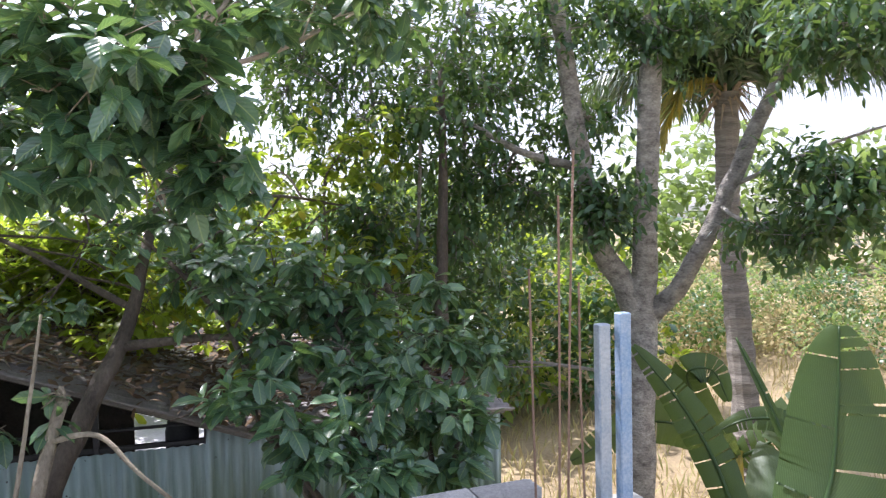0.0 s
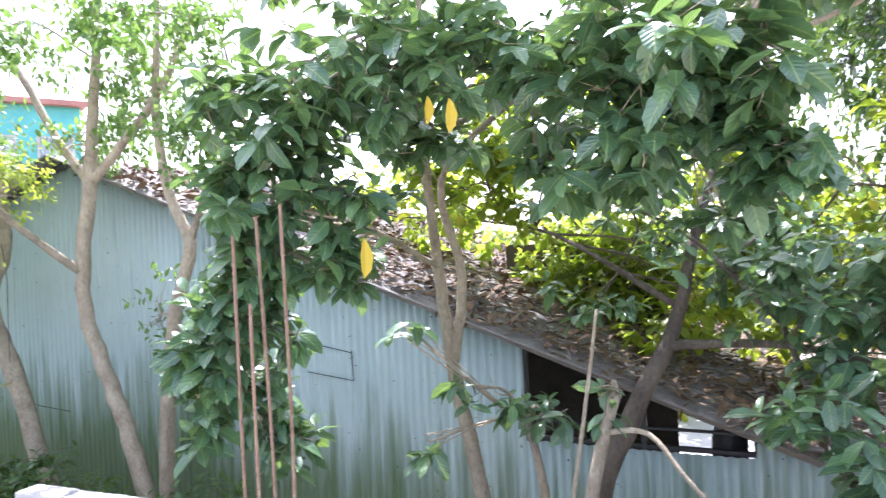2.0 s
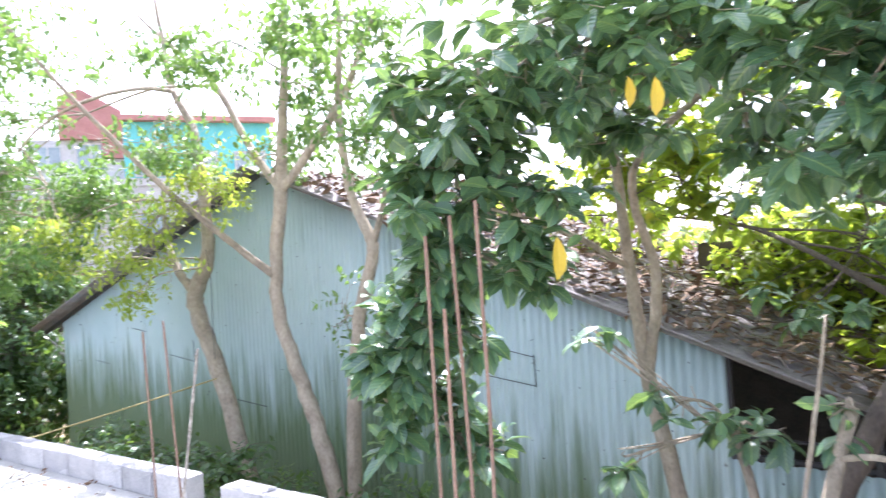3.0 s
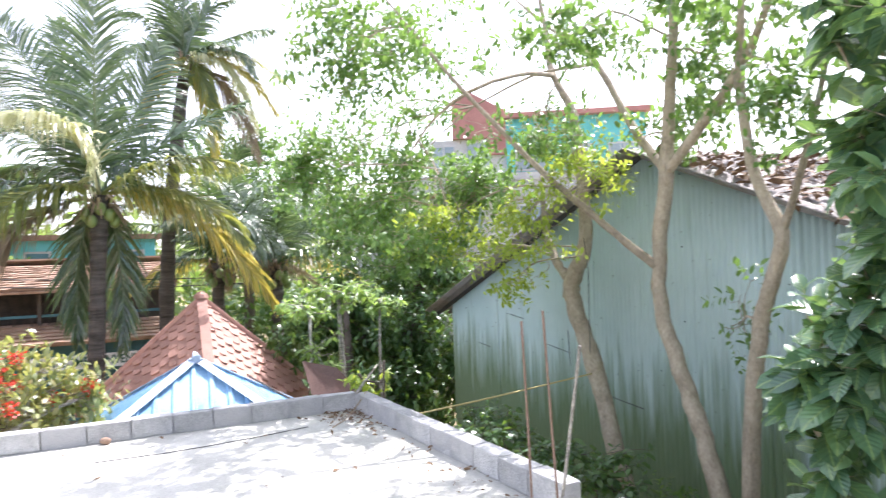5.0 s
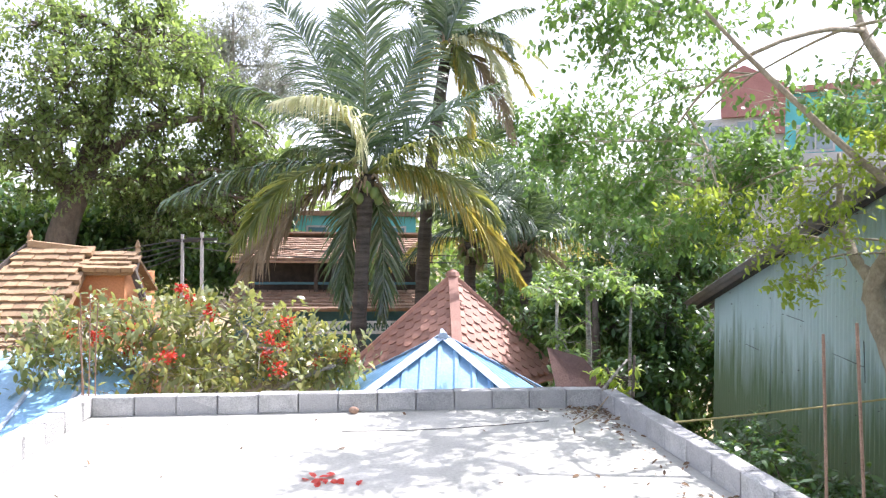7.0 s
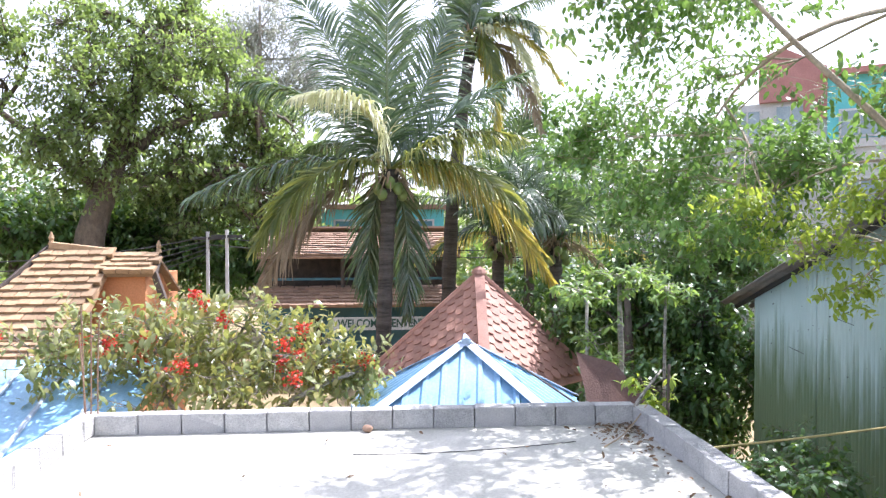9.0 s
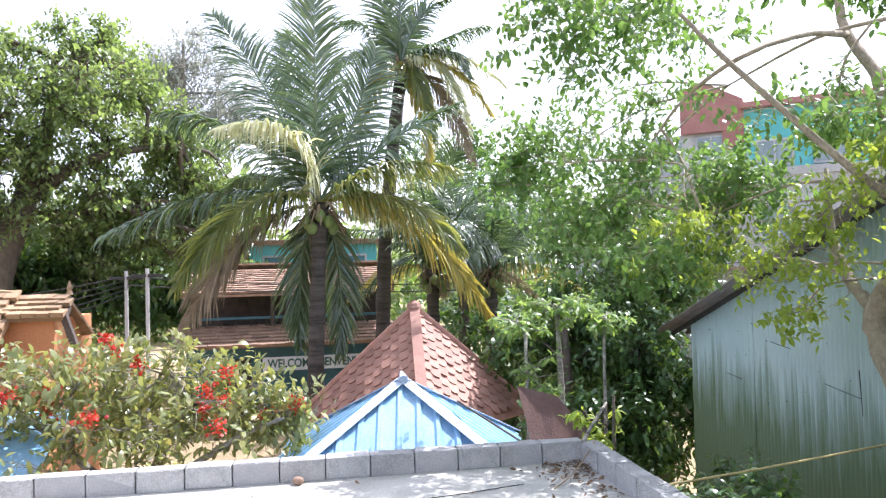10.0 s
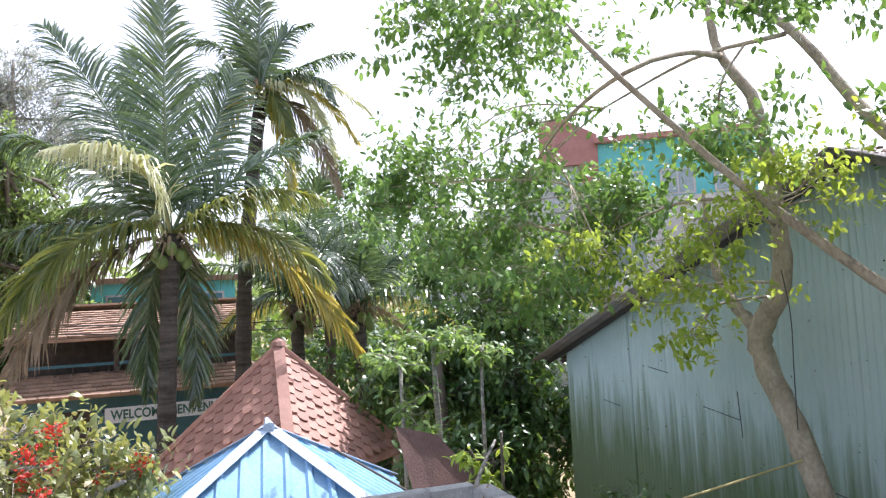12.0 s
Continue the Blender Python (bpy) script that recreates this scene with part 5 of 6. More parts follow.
def tile_plane(roof, origin, u, down, wide, long, w, l, mesh, inside=None, seed=1, limit=400):
    """Rows of overlapping tiles as pieces of a roof part, laid from the eave up."""
    rng = random.Random(seed)
    u, down = Vector(u).normalized(), Vector(down).normalized()
    n = down.cross(u).normalized()
    n = n if n.z > 0 else -n
    basis = Matrix((u, -down, n)).transposed().to_4x4()
    rows, done = int(long / (l * 0.72)), 0
    for j in range(rows):
        for i in range(-1, int(wide / w) + 1):
            x = (i + 0.5 * (j % 2)) * w
            y = j * l * 0.72
            if x < -w * 0.4 or x > wide - w * 0.6 or (inside and not inside(x + w / 2, y + l / 2)) or done >= limit:
                continue
            done += 1
            ob = attach(new("tile", mesh), roof)
            p = Vector(origin) + u * x + down * y + n * (0.02 + rng.uniform(0, 0.008))
            ob.matrix_basis = Matrix.Translation(p) @ basis @ pose(0, 0, 0, rng.uniform(-2, 2), rng.uniform(-1.5, 1.5), rng.uniform(-2, 2))


def build_pavilion():
    apex = Vector((-15.2, 2.87, 0.85))
    drop = 2.05
    corners = [apex + Vector((x, y, -drop)) for x, y in ((2.3, -0.15), (0.15, 2.3), (-2.3, 0.15), (-0.15, -2.3))]
    root = thing("pavilion", (apex.x, apex.y, GROUND), "open pavilion with a steep red scalloped tile roof", "pavilion")
    tile = tile_mesh(0.22, 0.26, red_tile)
    for i in range(4):
        l, r = corners[i], corners[(i + 1) % 4]
        face = roof_face((apex, l, r), 0.05, red_tile, root, "roof_slope")
        u = (r - l).normalized()
        mid = l + u * (apex - l).dot(u)
        down, width = mid - apex, (r - l).length
        at = (mid - l).length
        high = down.length
        if i in (0, 3):
            o = l - down
            tile_plane(face, o, u, down, width, high, 0.22, 0.26, tile, lambda x, y: (1 - y / high) * at < x < width - (1 - y / high) * (width - at), i, 290)
        strip("hip_tile", apex + Vector((0, 0, 0.06)), l + Vector((0, 0, 0.06)), 0.2, 0.07, red_tile, root, "smooth red hip capping")
        a = l * 0.9 + apex * 0.1
        boxed("post", (a.x - 0.07, a.y - 0.07, GROUND), (a.x + 0.07, a.y + 0.07, a.z), plaster, root)
    v, f = tube([apex + Vector((0, 0, 0.02)), apex + Vector((0, 0, 0.1)), apex + Vector((0, 0, 0.16))], (0.16, 0.12, 0.03), 10)
    mesh_part("finial", v, f, red_tile, root)


build_pavilion()


def build_cafe():
    root = thing("cafe_building", (-25.5, 0, GROUND), "two-storey cafe with tiled roofs, a balcony and teal walls", "building")
    boxed("ground_wall", (-27.5, -3.0, GROUND), (-24.2, 3.2, -0.2), teal_wall, root, "dark teal painted wall")
    # Thin dark panel stands in for a shadowed doorway.
    boxed("door_opening", (-24.22, -1.9, GROUND), (-24.17, -1.1, -1.0), dark_wood, root)
    boxed("upper_wall", (-27.5, -2.9, -0.2), (-25.6, 3.0, 1.3), dark_wood, root, "dark upper wall behind the balcony")
    boxed("balcony_floor", (-25.6, -2.8, -0.25), (-23.9, 3.0, -0.1), dark_wood, root)
    boxed("rail", (-23.95, -2.8, 0.22), (-23.88, 3.0, 0.30), teal_wall, root, "teal balcony rail")
    for i in range(14):
        y = -2.8 + i * 0.44
        boxed("baluster", (-23.94, y - 0.015, -0.1), (-23.9, y + 0.015, 0.22), dark_wood, root, bevel=0)
    for y in (-2.7, -0.4, 1.4, 2.9):
        boxed("column", (-23.98, y - 0.06, -0.1), (-23.86, y + 0.06, 1.1), dark_wood, root)
    tile = tile_mesh(0.24, 0.3, old_tile, False)
    for k, (x0, z0, x1, z1) in enumerate(((-25.8, 1.7, -23.4, 0.98), (-24.1, 0.0, -22.9, -0.5))):
        roof = roof_face(((x0, -3.0, z0), (x0, 3.3, z0), (x1, 3.3, z1), (x1, -3.0, z1)), 0.06, old_tile, root, "roof")
        down = Vector((x1 - x0, 0, z1 - z0))
        tile_plane(roof, (x0, -3.0, z0), (0, 1, 0), down, 6.3, down.length, 0.24, 0.3, tile, None, k, 290)
    roof_face(((-25.8, -3.0, 1.95), (-25.8, 3.3, 1.95), (-28.0, 3.3, 1.0), (-28.0, -3.0, 1.0)), 0.06, old_tile, root, "roof")
    sign = thing("welcome_sign", (-23.1, 0.7, -1.26), "long white sign board with dark green capital letters", "sign")
    boxed("board", (-23.13, -0.65, -1.27), (-23.09, 2.5, -0.87), sign_white, sign)
    for y in (-0.7, 2.1):
        boxed("bracket", (-24.2, y - 0.02, -0.98), (-23.13, y + 0.02, -0.94), black_iron, sign)
    txt = bpy.data.curves.new("lettering", "FONT")
    txt.body, txt.size, txt.extrude, txt.align_x, txt.align_y = "WELCOME BIENVENUE", 0.345, 0.006, "CENTER", "CENTER"
    txt.offset = 0.008
    txt.materials.append(sign_ink)
    ob = attach(new("lettering", txt), sign)
    ob.matrix_basis = pose(-23.08, 0.92, -1.07, 90, 0, 90) @ Matrix.Diagonal((0.80, 1, 1, 1))
    return root


build_cafe()


def build_orange_house():
    root = thing("orange_house", (-15.5, -6, GROUND), "orange-rendered house with a weathered clay tile roof", "house")
    ridge_l, ridge_r = Vector((-14.45, -4.95, 1.42)), Vector((-14.45, -3.92, 1.3))
    eave_l, eave_r = Vector((-12.6, -5.75, 0.02)), Vector((-12.85, -3.95, 0.0))
    boxed("wall", (-16.2, -5.4, GROUND), (-13.5, -3.12, -0.02), orange_wall, root, "sunlit orange render")
    boxed("wall", (-16.0, -4.6, -0.02), (-14.1, -3.2, 0.93), orange_wall, root, "sunlit orange render")
    tile = tile_mesh(0.21, 0.25, ochre_tile, False)
    roof = roof_face((ridge_l, ridge_r, eave_r, eave_l), 0.07, ochre_tile, root, "roof")
    down = Vector((1.75, 0, -1.4))
    tile_plane(roof, (-14.45, -5.9, 1.39), (0, 1, 0), down, 2.1, down.length, 0.21, 0.25, tile, lambda x, y: x > 0.95 - 0.85 * y / down.length, 9, 200)
    roof_face((ridge_l, ridge_r, (-16.4, -3.6, 0.1), (-16.4, -5.75, 0.1)), 0.07, ochre_tile, root, "roof")
    strip("ridge", ridge_l + Vector((0, 0, 0.05)), ridge_r + Vector((0, 0, 0.05)), 0.2, 0.12, ochre_tile, root, "half-round ridge tiles")
    strip("verge_board", ridge_l + Vector((0, -0.02, -0.03)), eave_l + Vector((0, -0.02, -0.03)), 0.05, 0.2, dark_wood, root)
    strip("hip", ridge_r + Vector((0, 0.03, 0.0)), eave_r + Vector((0, 0.03, 0.02)), 0.16, 0.1, ochre_tile, root)
    gable = roof_face(((-14.55, -3.95, 1.28), (-14.6, -3.12, 1.28), (-13.95, -3.0, 0.97), (-13.9, -3.85, 0.97)), 0.06, ochre_tile, root, "gablet_roof")
    side = Vector((0.66, 0, -0.31))
    tile_plane(gable, (-14.58, -3.92, 1.3), (0, 1, 0), side, 0.95, side.length + 0.1, 0.21, 0.25, tile, None, 11, 60)
    roof_face(((-14.55, -3.95, 1.28), (-14.6, -3.12, 1.28), (-15.5, -3.0, 0.6), (-15.5, -3.9, 0.6)), 0.06, ochre_tile, root, "gablet_roof")
    strip("verge_board", (-13.98, -3.0, 0.97), (-13.8, -2.78, 0.5), 0.05, 0.16, dark_wood, root)
    strip("verge_board", (-14.58, -3.08, 1.24), (-13.97, -2.98, 0.94), 0.04, 0.12, dark_wood, root)
    for x, y, z in ((-14.45, -4.95, 1.42), (-14.6, -3.12, 1.26)):
        v, f = tube([(x, y, z + 0.06), (x, y, z + 0.14), (x, y, z + 0.18), (x, y, z + 0.3)], (0.06, 0.035, 0.05, 0.01), 8)
        mesh_part("finial", v, f, ochre_tile, root)
    low = roof_face(((-12.9, -6.4, 0.0), (-12.9, -4.2, -0.02), (-11.75, -3.95, -0.42), (-11.75, -6.4, -0.42)), 0.06, ochre_tile, root, "porch_roof")
    d2 = Vector((1.15, 0, -0.41))
    tile_plane(low, (-12.9, -6.2, 0.02), (0, 1, 0), d2, 2.1, d2.length, 0.21, 0.25, tile, None, 10, 100)
    boxed("porch_post", (-11.95, -4.2, GROUND), (-11.83, -4.08, -0.42), orange_wall, root)


build_orange_house()


def build_low_blue_roof():
    root = thing("lean_to", (-9.6, -3.4, GROUND), "low lean-to with a faded blue sheet roof", "shed")
    for i in range(8):
        y = -6.2 + i * 0.55
        roof_face(((-10.6, y, 0.05), (-10.6, y + 0.56, 0.05), (-8.6, y + 0.56, -0.75), (-8.6, y, -0.75)), 0.02, blue_sheet, root)
        strip("rib", (-10.6, y, 0.08), (-8.6, y, -0.72), 0.05, 0.04, blue_cap, root)
    for y in (-6.0, -2.2):
        boxed("post", (-8.85, y - 0.05, GROUND), (-8.75, y + 0.05, -0.72), dark_wood, root)
        boxed("post", (-10.5, y - 0.05, GROUND), (-10.4, y + 0.05, -0.02), dark_wood, root)


build_low_blue_roof()
lean = thing("brown_roof", (-10.2, 4.2, GROUND), "brown rusted sheet roof of a small store", "roof")
roof_face(((-10.15, 3.5, 0.12), (-9.98, 3.95, 0.0), (-9.5, 4.6, -0.85), (-9.45, 3.6, -1.0)), 0.03, brown_sheet, lean, "roof_sheet")
for x, y in ((-9.6, 4.4), (-9.6, 3.75), (-10.1, 3.75)):
    boxed("post", (x - 0.04, y - 0.04, GROUND), (x + 0.04, y + 0.04, -0.9), dark_wood, lean)


def build_white_building():
    m = Matrix.Translation((-25.05, 16.3, 0)) @ pose(0, 0, 0, 0, 0, 57)
    root = thing("white_building", m.translation + Vector((0, 0, GROUND)), "stained white building with turquoise upper rooms and red gable cladding", "building")
    boxed("main_wall", (-4.8, 0, GROUND), (7.0, 6, 4.85), white_wall, root, m=m)
    boxed("left_wing", (-7.0, 0.4, GROUND), (-4.8, 5, 4.2), white_wall, root, m=m)
    boxed("upper_wall", (-3.3, 0.3, 4.85), (0, 5, 6.4), white_wall, root, m=m)
    boxed("turquoise_room", (0, 0.1, 4.85), (5.6, 5, 7.1), turquoise, root, "turquoise painted upper room", m=m)
    boxed("parapet_band", (-4.9, -0.1, 4.6), (7.1, 0.2, 4.9), white_wall, root, m=m)
    boxed("red_roof_edge", (-0.1, -0.3, 7.1), (5.8, 5.2, 7.3), red_sheet, root, "thin red roof edge", m=m)
    verts = [m @ Vector((x, y, z)) for y in (0.05, 3.0) for x, z in ((-2.2, 6.4), (0.0, 6.4), (0.0, 7.5), (-1.4, 8.3), (-2.2, 8.0))]
    mesh_part("red_gable", verts, [(0, 1, 2, 3, 4), (9, 8, 7, 6, 5)] + [(i, (i + 1) % 5, (i + 1) % 5 + 5, i + 5) for i in range(5)], red_sheet, root, "ribbed red cladding")
    boxed("red_post", (-0.75, 0.1, 5.7), (-0.01, 0.29, 6.4), red_sheet, root, m=m)
    for u, z, w, h, y in ((0.35, 4.95, 1.25, 1.0, 0.1), (2.2, 4.95, 1.25, 1.0, 0.1), (4.1, 4.95, 1.25, 1.0, 0.1), (-3.1, 5.2, 1.0, 1.0, 0.3), (-1.7, 5.2, 1.1, 1.1, 0.3), (-4.2, 2.2, 1.2, 1.4, 0.0), (-2.2, 2.2, 1.2, 1.4, 0.0), (0.4, 2.2, 1.2, 1.4, 0.0), (-6.4, 1.8, 1.1, 1.3, 0.4)):
        win = boxed("window", (u, y - 0.06, z), (u + w, y - 0.01, z + h), white_wall, root, "white window frame", m=m)
        boxed("pane", (u + 0.08, y - 0.075, z + 0.08), (u + w / 2 - 0.03, y - 0.065, z + h - 0.08), glass_pale, win, m=m, bevel=0)
        boxed("pane", (u + w / 2 + 0.03, y - 0.075, z + 0.08), (u + w - 0.08, y - 0.065, z + h - 0.08), glass_pale, win, m=m, bevel=0)
    for z in (4.0, 1.3):
        boxed("awning", (-4.8, -0.9, z), (0.5, 0.0, z + 0.1), old_tile, root, "brown tiled awning", m=m)


build_white_building()
far = thing("blue_house", (-31, 3.5, GROUND), "pale blue upper storey seen between palm fronds", "building")
boxed("wall", (-34, -1.7, GROUND), (-30.5, 3.3, 2.7), turquoise, far)
boxed("roof_edge", (-34.2, -1.9, 2.7), (-30.2, 3.5, 2.9), old_tile, far)
for y in (-1.2, 0.4, 2.0):
    w = boxed("window", (-30.52, y, 1.2), (-30.44, y + 0.9, 2.3), white_wall, far)
    boxed("pane", (-30.45, y + 0.08, 1.28), (-30.42, y + 0.82, 2.22), teal_wall, w, bevel=0)

# ---- poles and cables ----
poles = []
for x, y, z in ((-20.4, -3.2, 1.7), (-20.6, -3.75, 1.65)):
    root = thing("utility_pole", (x, y, GROUND), "slim grey concrete utility pole carrying cables", "pole", "utility poles")
    v, f = tube([(x, y, GROUND), (x, y, -0.5), (x, y, z + 0.1)], (0.055, 0.05, 0.045), 10)
    mesh_part("shaft", v, f, mortar_mat, root)
    boxed("crossarm", (x - 0.04, y - 0.4, z - 0.12), (x + 0.04, y + 0.4, z - 0.04), black_iron, root)
for i in range(5):
    z = 1.62 - 0.11 * i
    a, b = Vector((-20.6, -3.75, z)), Vector((-17.0, -13.0, z - 0.2))
    line = [a.lerp(b, t) - Vector((0, 0, (0.5 + 0.12 * i) * 4 * t * (1 - t))) for t in np.linspace(0, 1, 14)]
    v, f = tube(line, 0.015, 5)
    tagged(mesh_part("cable", v, f, wire_mat), "black overhead cable sagging between poles", "cable", "overhead cables")
for i in range(2):
    a, b = Vector((-20.6, -3.75, 1.6 - 0.2 * i)), Vector((-21.5, 14.0, 1.8 - 0.2 * i))
    line = [a.lerp(b, t) - Vector((0, 0, 0.5 * 4 * t * (1 - t))) for t in np.linspace(0, 1, 14)]
    v, f = tube(line, 0.015, 5)
    tagged(mesh_part("cable", v, f, wire_mat), "black overhead cable sagging between poles", "cable", "overhead cables")

# ---- shrubs, papaya and bananas ----
tree("papaya_tree", "papaya tree with light green lobed leaves", "tree",
     [[(-11.9, 4.67, GROUND, 0.06), (-11.95, 4.68, -0.6, 0.05), (-12.1, 4.7, 0.9, 0.035)], [(-11.7, 4.1, GROUND, 0.04), (-11.8, 4.1, 0.6, 0.025)], [(-11.6, 5.2, GROUND, 0.035), (-11.6, 5.25, 0.8, 0.02)]],
     [(-12.1, 4.7, 0.95, 0.75, 0.28, 22), (-11.9, 4.0, 0.75, 0.5, 0.25, 12), (-11.7, 5.3, 0.75, 0.45, 0.25, 12), (-11.8, 4.3, 0.1, 0.5, 0.4, 10)], papaya_leaf, 0.19, 0.34, bark_grey, "whorl", 21, 0, SMALL, 2.8, 0.012)
tree("croton_shrub", "small shrub with pale yellow-green leaves behind the parapet corner", "shrub",
     [[(-8.3, 3.75, GROUND, 0.04), (-8.35, 3.7, -0.8, 0.03), (-8.35, 3.71, 0.05, 0.012)], [(-8.2, 3.85, GROUND, 0.03), (-8.2, 3.95, 0.3, 0.015)]],
     [(-8.35, 3.68, 0.1, 0.2, 0.16, 7), (-8.25, 3.9, 0.0, 0.2, 0.25, 8)], lime_leaf, 0.16, 0.32, bark_dark, "whorl", 22, 0, BROAD, 1.0, 0.006)
HEDGE = [(-7.46, 4.75, -0.48, 0.55, 0.35, 45), (-6.7, 4.7, -0.52, 0.55, 0.35, 51), (-5.95, 4.7, -0.54, 0.55, 0.35, 51), (-5.3, 4.9, -0.58, 0.5, 0.35, 45), (-4.5, 4.8, -0.71, 0.5, 0.35, 39), (-3.6, 5.0, -0.66, 0.5, 0.35, 36), (-8.3, 5.2, -0.76, 0.6, 0.4, 39)]
tree("hedge", "dark green broad-leaved shrubs along the shed", "shrub", [[(-6.7, 4.8, GROUND, 0.05), (-6.7, 4.75, -1.2, 0.03)], [(-5.3, 4.9, GROUND, 0.05), (-5.2, 4.9, -1.2, 0.03)], [(-8.3, 5.2, GROUND, 0.05), (-8.3, 5.2, -1.2, 0.03)]], HEDGE, dark_leaf, 0.12, 0.5, bark_dark, "whorl", 23, 0, SMALL, 1.4, 0.006)
WEEDS = [(-6.6, 5.74, -0.95, 0.22, 0.25, 9), (-5.3, 5.7, -0.9, 0.22, 0.25, 9), (-3.6, 5.5, -0.8, 0.25, 0.25, 10)]
tree("weeds", "sparse light green weeds growing up the shed wall", "weeds", [[(-5.3, 5.7, GROUND, 0.03), (-5.3, 5.7, -0.9, 0.015)], [(-6.6, 5.75, GROUND, 0.03), (-6.6, 5.74, -0.9, 0.015)], [(-3.6, 5.55, GROUND, 0.03), (-3.6, 5.5, -0.8, 0.015)]], WEEDS, light_leaf, 0.07, 0.5, bark_dark, "spray", 24, 0, SMALL, 1.6, 0.003)


def banana_leaf_mesh(line, width, seed):
    """A broad blade along a bent midrib, torn into strips at its edge."""
    g = np.random.default_rng(seed)
    p = smooth_line(line, 8)
    n = len(p)
    verts, faces = tube(p, np.linspace(0.022, 0.006, n), 6)
    uv = [(0, 0.2)] * len(verts)
    rows = 130
    for side in (-1, 1):
        tilt, prev = 0.0, None
        for i in range(rows + 1):
            u = i / rows
            q = u * (n - 1)
            k = min(int(q), n - 2)
            c = p[k] + (p[k + 1] - p[k]) * (q - k)
            d = unit(p[k + 1] - p[k])
            s = unit(np.cross(d, (-0.72, -0.62, 0.3))) * side
            w = width * (math.sin(math.pi * min(0.99, 0.06 + u * 0.93)) ** 0.55)
            nor = np.cross(s, d) * side
            if g.random() < 0.085:
                tilt, prev = g.uniform(-0.2, 0.2), None
            row = len(verts)
            for a in (0.0, 0.35, 0.7, 1.0):
                verts.append((c + s * w * a + nor * w * (0.12 * a - 0.28 * a * a + tilt * a) + d * w * 0.12 * a).tolist())
                uv.append((u, side * a))
            if prev is not None:
                for j in range(3):
                    faces.append((prev + j, prev + j + 1, row + j + 1, row + j))
            prev = row
    return verts, faces, uv


def banana(at, leaves, label, seed):
    root = thing("banana_plant", at, label, "banana plant")
    x, y, z = at
    v, f = tube(smooth_line([(x, y, z), (x + 0.02, y, z + 0.9), (x + 0.04, y + 0.02, z + 1.9)], 5), np.linspace(0.11, 0.06, 11), 10)
    mesh_part("stem", v, f, palm_yellow, root, "pale green-yellow stem", smooth=True)
    for i, (line, width) in enumerate(leaves):
        v, f, uv = banana_leaf_mesh([(x + 0.04, y + 0.02, z + 1.8)] + line, width, seed + i)
        mesh_part("leaf", v, f, banana_leaf, root, smooth=True, uv=uv)


banana((3.75, 2.75, GROUND), [([(3.87, 3.0, -0.35), (4.02, 3.05, 0.05), (4.12, 3.1, 0.5), (4.16, 3.13, 0.86)], 0.29), ([(4.11, 3.34, -0.23), (4.11, 3.47, 0.05), (4.07, 3.63, 0.38), (4.0, 3.79, 0.71)], 0.035)], "banana plant with a broad upright green leaf", 40)
banana((4.3, 3.9, GROUND), [([(4.29, 4.19, -0.56), (4.25, 4.37, -0.23), (4.13, 4.59, 0.13), (3.92, 4.84, 0.5)], 0.15), ([(5.1, 4.25, -0.3), (5.01, 4.41, -0.13), (4.83, 4.58, -0.14), (4.63, 4.72, -0.26)], 0.1), ([(4.9, 4.3, -0.5), (5.4, 4.4, -0.3), (5.9, 4.5, -0.5)], 0.25)], "banana plant with torn arching leaves", 50)
banana((6.3, 6.3, GROUND), [([(5.6, 5.9, -0.6), (5.15, 5.7, -0.02), (5.34, 5.56, 0.04), (5.42, 5.43, -0.25)], 0.16), ([(6.6, 6.0, -0.9), (7.0, 5.7, -0.5), (7.4, 5.4, -0.7)], 0.3), ([(6.0, 6.5, -0.9), (5.4, 6.8, -0.8), (4.6, 7.0, -1.2)], 0.25)], "banana plant with drooping dark leaves", 60)

# ---- distance ----


def foliage_bank(name, label, spots, leaf, size, seed, per=60, category="trees"):
    g = np.random.default_rng(seed)
    pos, way, length = [], [], []
    for x, y, z, r, h in spots:
        d = unit(g.normal(0, 1, (per, 3)))
        pos.append(np.array([x, y, z]) + d * np.array([r, r, h]) * g.uniform(0.5, 1.1, (per, 1)))
        way.append(d + g.normal(0, 0.6, (per, 3)))
        length.append(g.uniform(0.5, 1.2, per) * size)
    v, f = leaf_mesh(np.vstack(pos), np.vstack(way), np.concatenate(length), 0.6, SMALL, g)
    return tagged(mesh_part(name, v, f, leaf, kind="stuff"), label, category)


g = random.Random(70)
spots = []
for i in range(330):
    a = 2 * math.pi * i / 330 + g.uniform(-0.02, 0.02)
    d = g.uniform(48, 66)
    tall = g.uniform(2.5, 6.5) if math.cos(a - radians(100)) < 0.80 else g.uniform(0.6, 2.0)
    for k in range(3):
        spots.append((d * math.cos(a) + g.uniform(-2, 2), d * math.sin(a) + g.uniform(-2, 2), GROUND + 0.6 + tall * (0.3 + 0.6 * k), 2.6, 1.8))
foliage_bank("distant_wood", "far belt of hazy green trees", spots, tree_leaf, 0.9, 71, 70)
# Two leaf colours stand in for sunlit and shaded parts of these trees.
spots = [(g.uniform(1.5, 11), g.uniform(14, 22), GROUND + g.uniform(0.5, 5.2), 1.1, 0.9) for _ in range(130)]
foliage_bank("back_garden_trees", "dense green trees behind the shed, sunlight put into paler leaves", spots[:60], backlit_leaf, 0.3, 72, 150)
foliage_bank("back_garden_trees", "dense trees behind the shed, shade put into darker leaves", spots[60:], mango_leaf, 0.32, 172, 170)
spots = [(g.uniform(-13, 1), g.uniform(12.5, 17), GROUND + g.uniform(0.3, 3.8), 1.0, 0.9) for _ in range(120)]
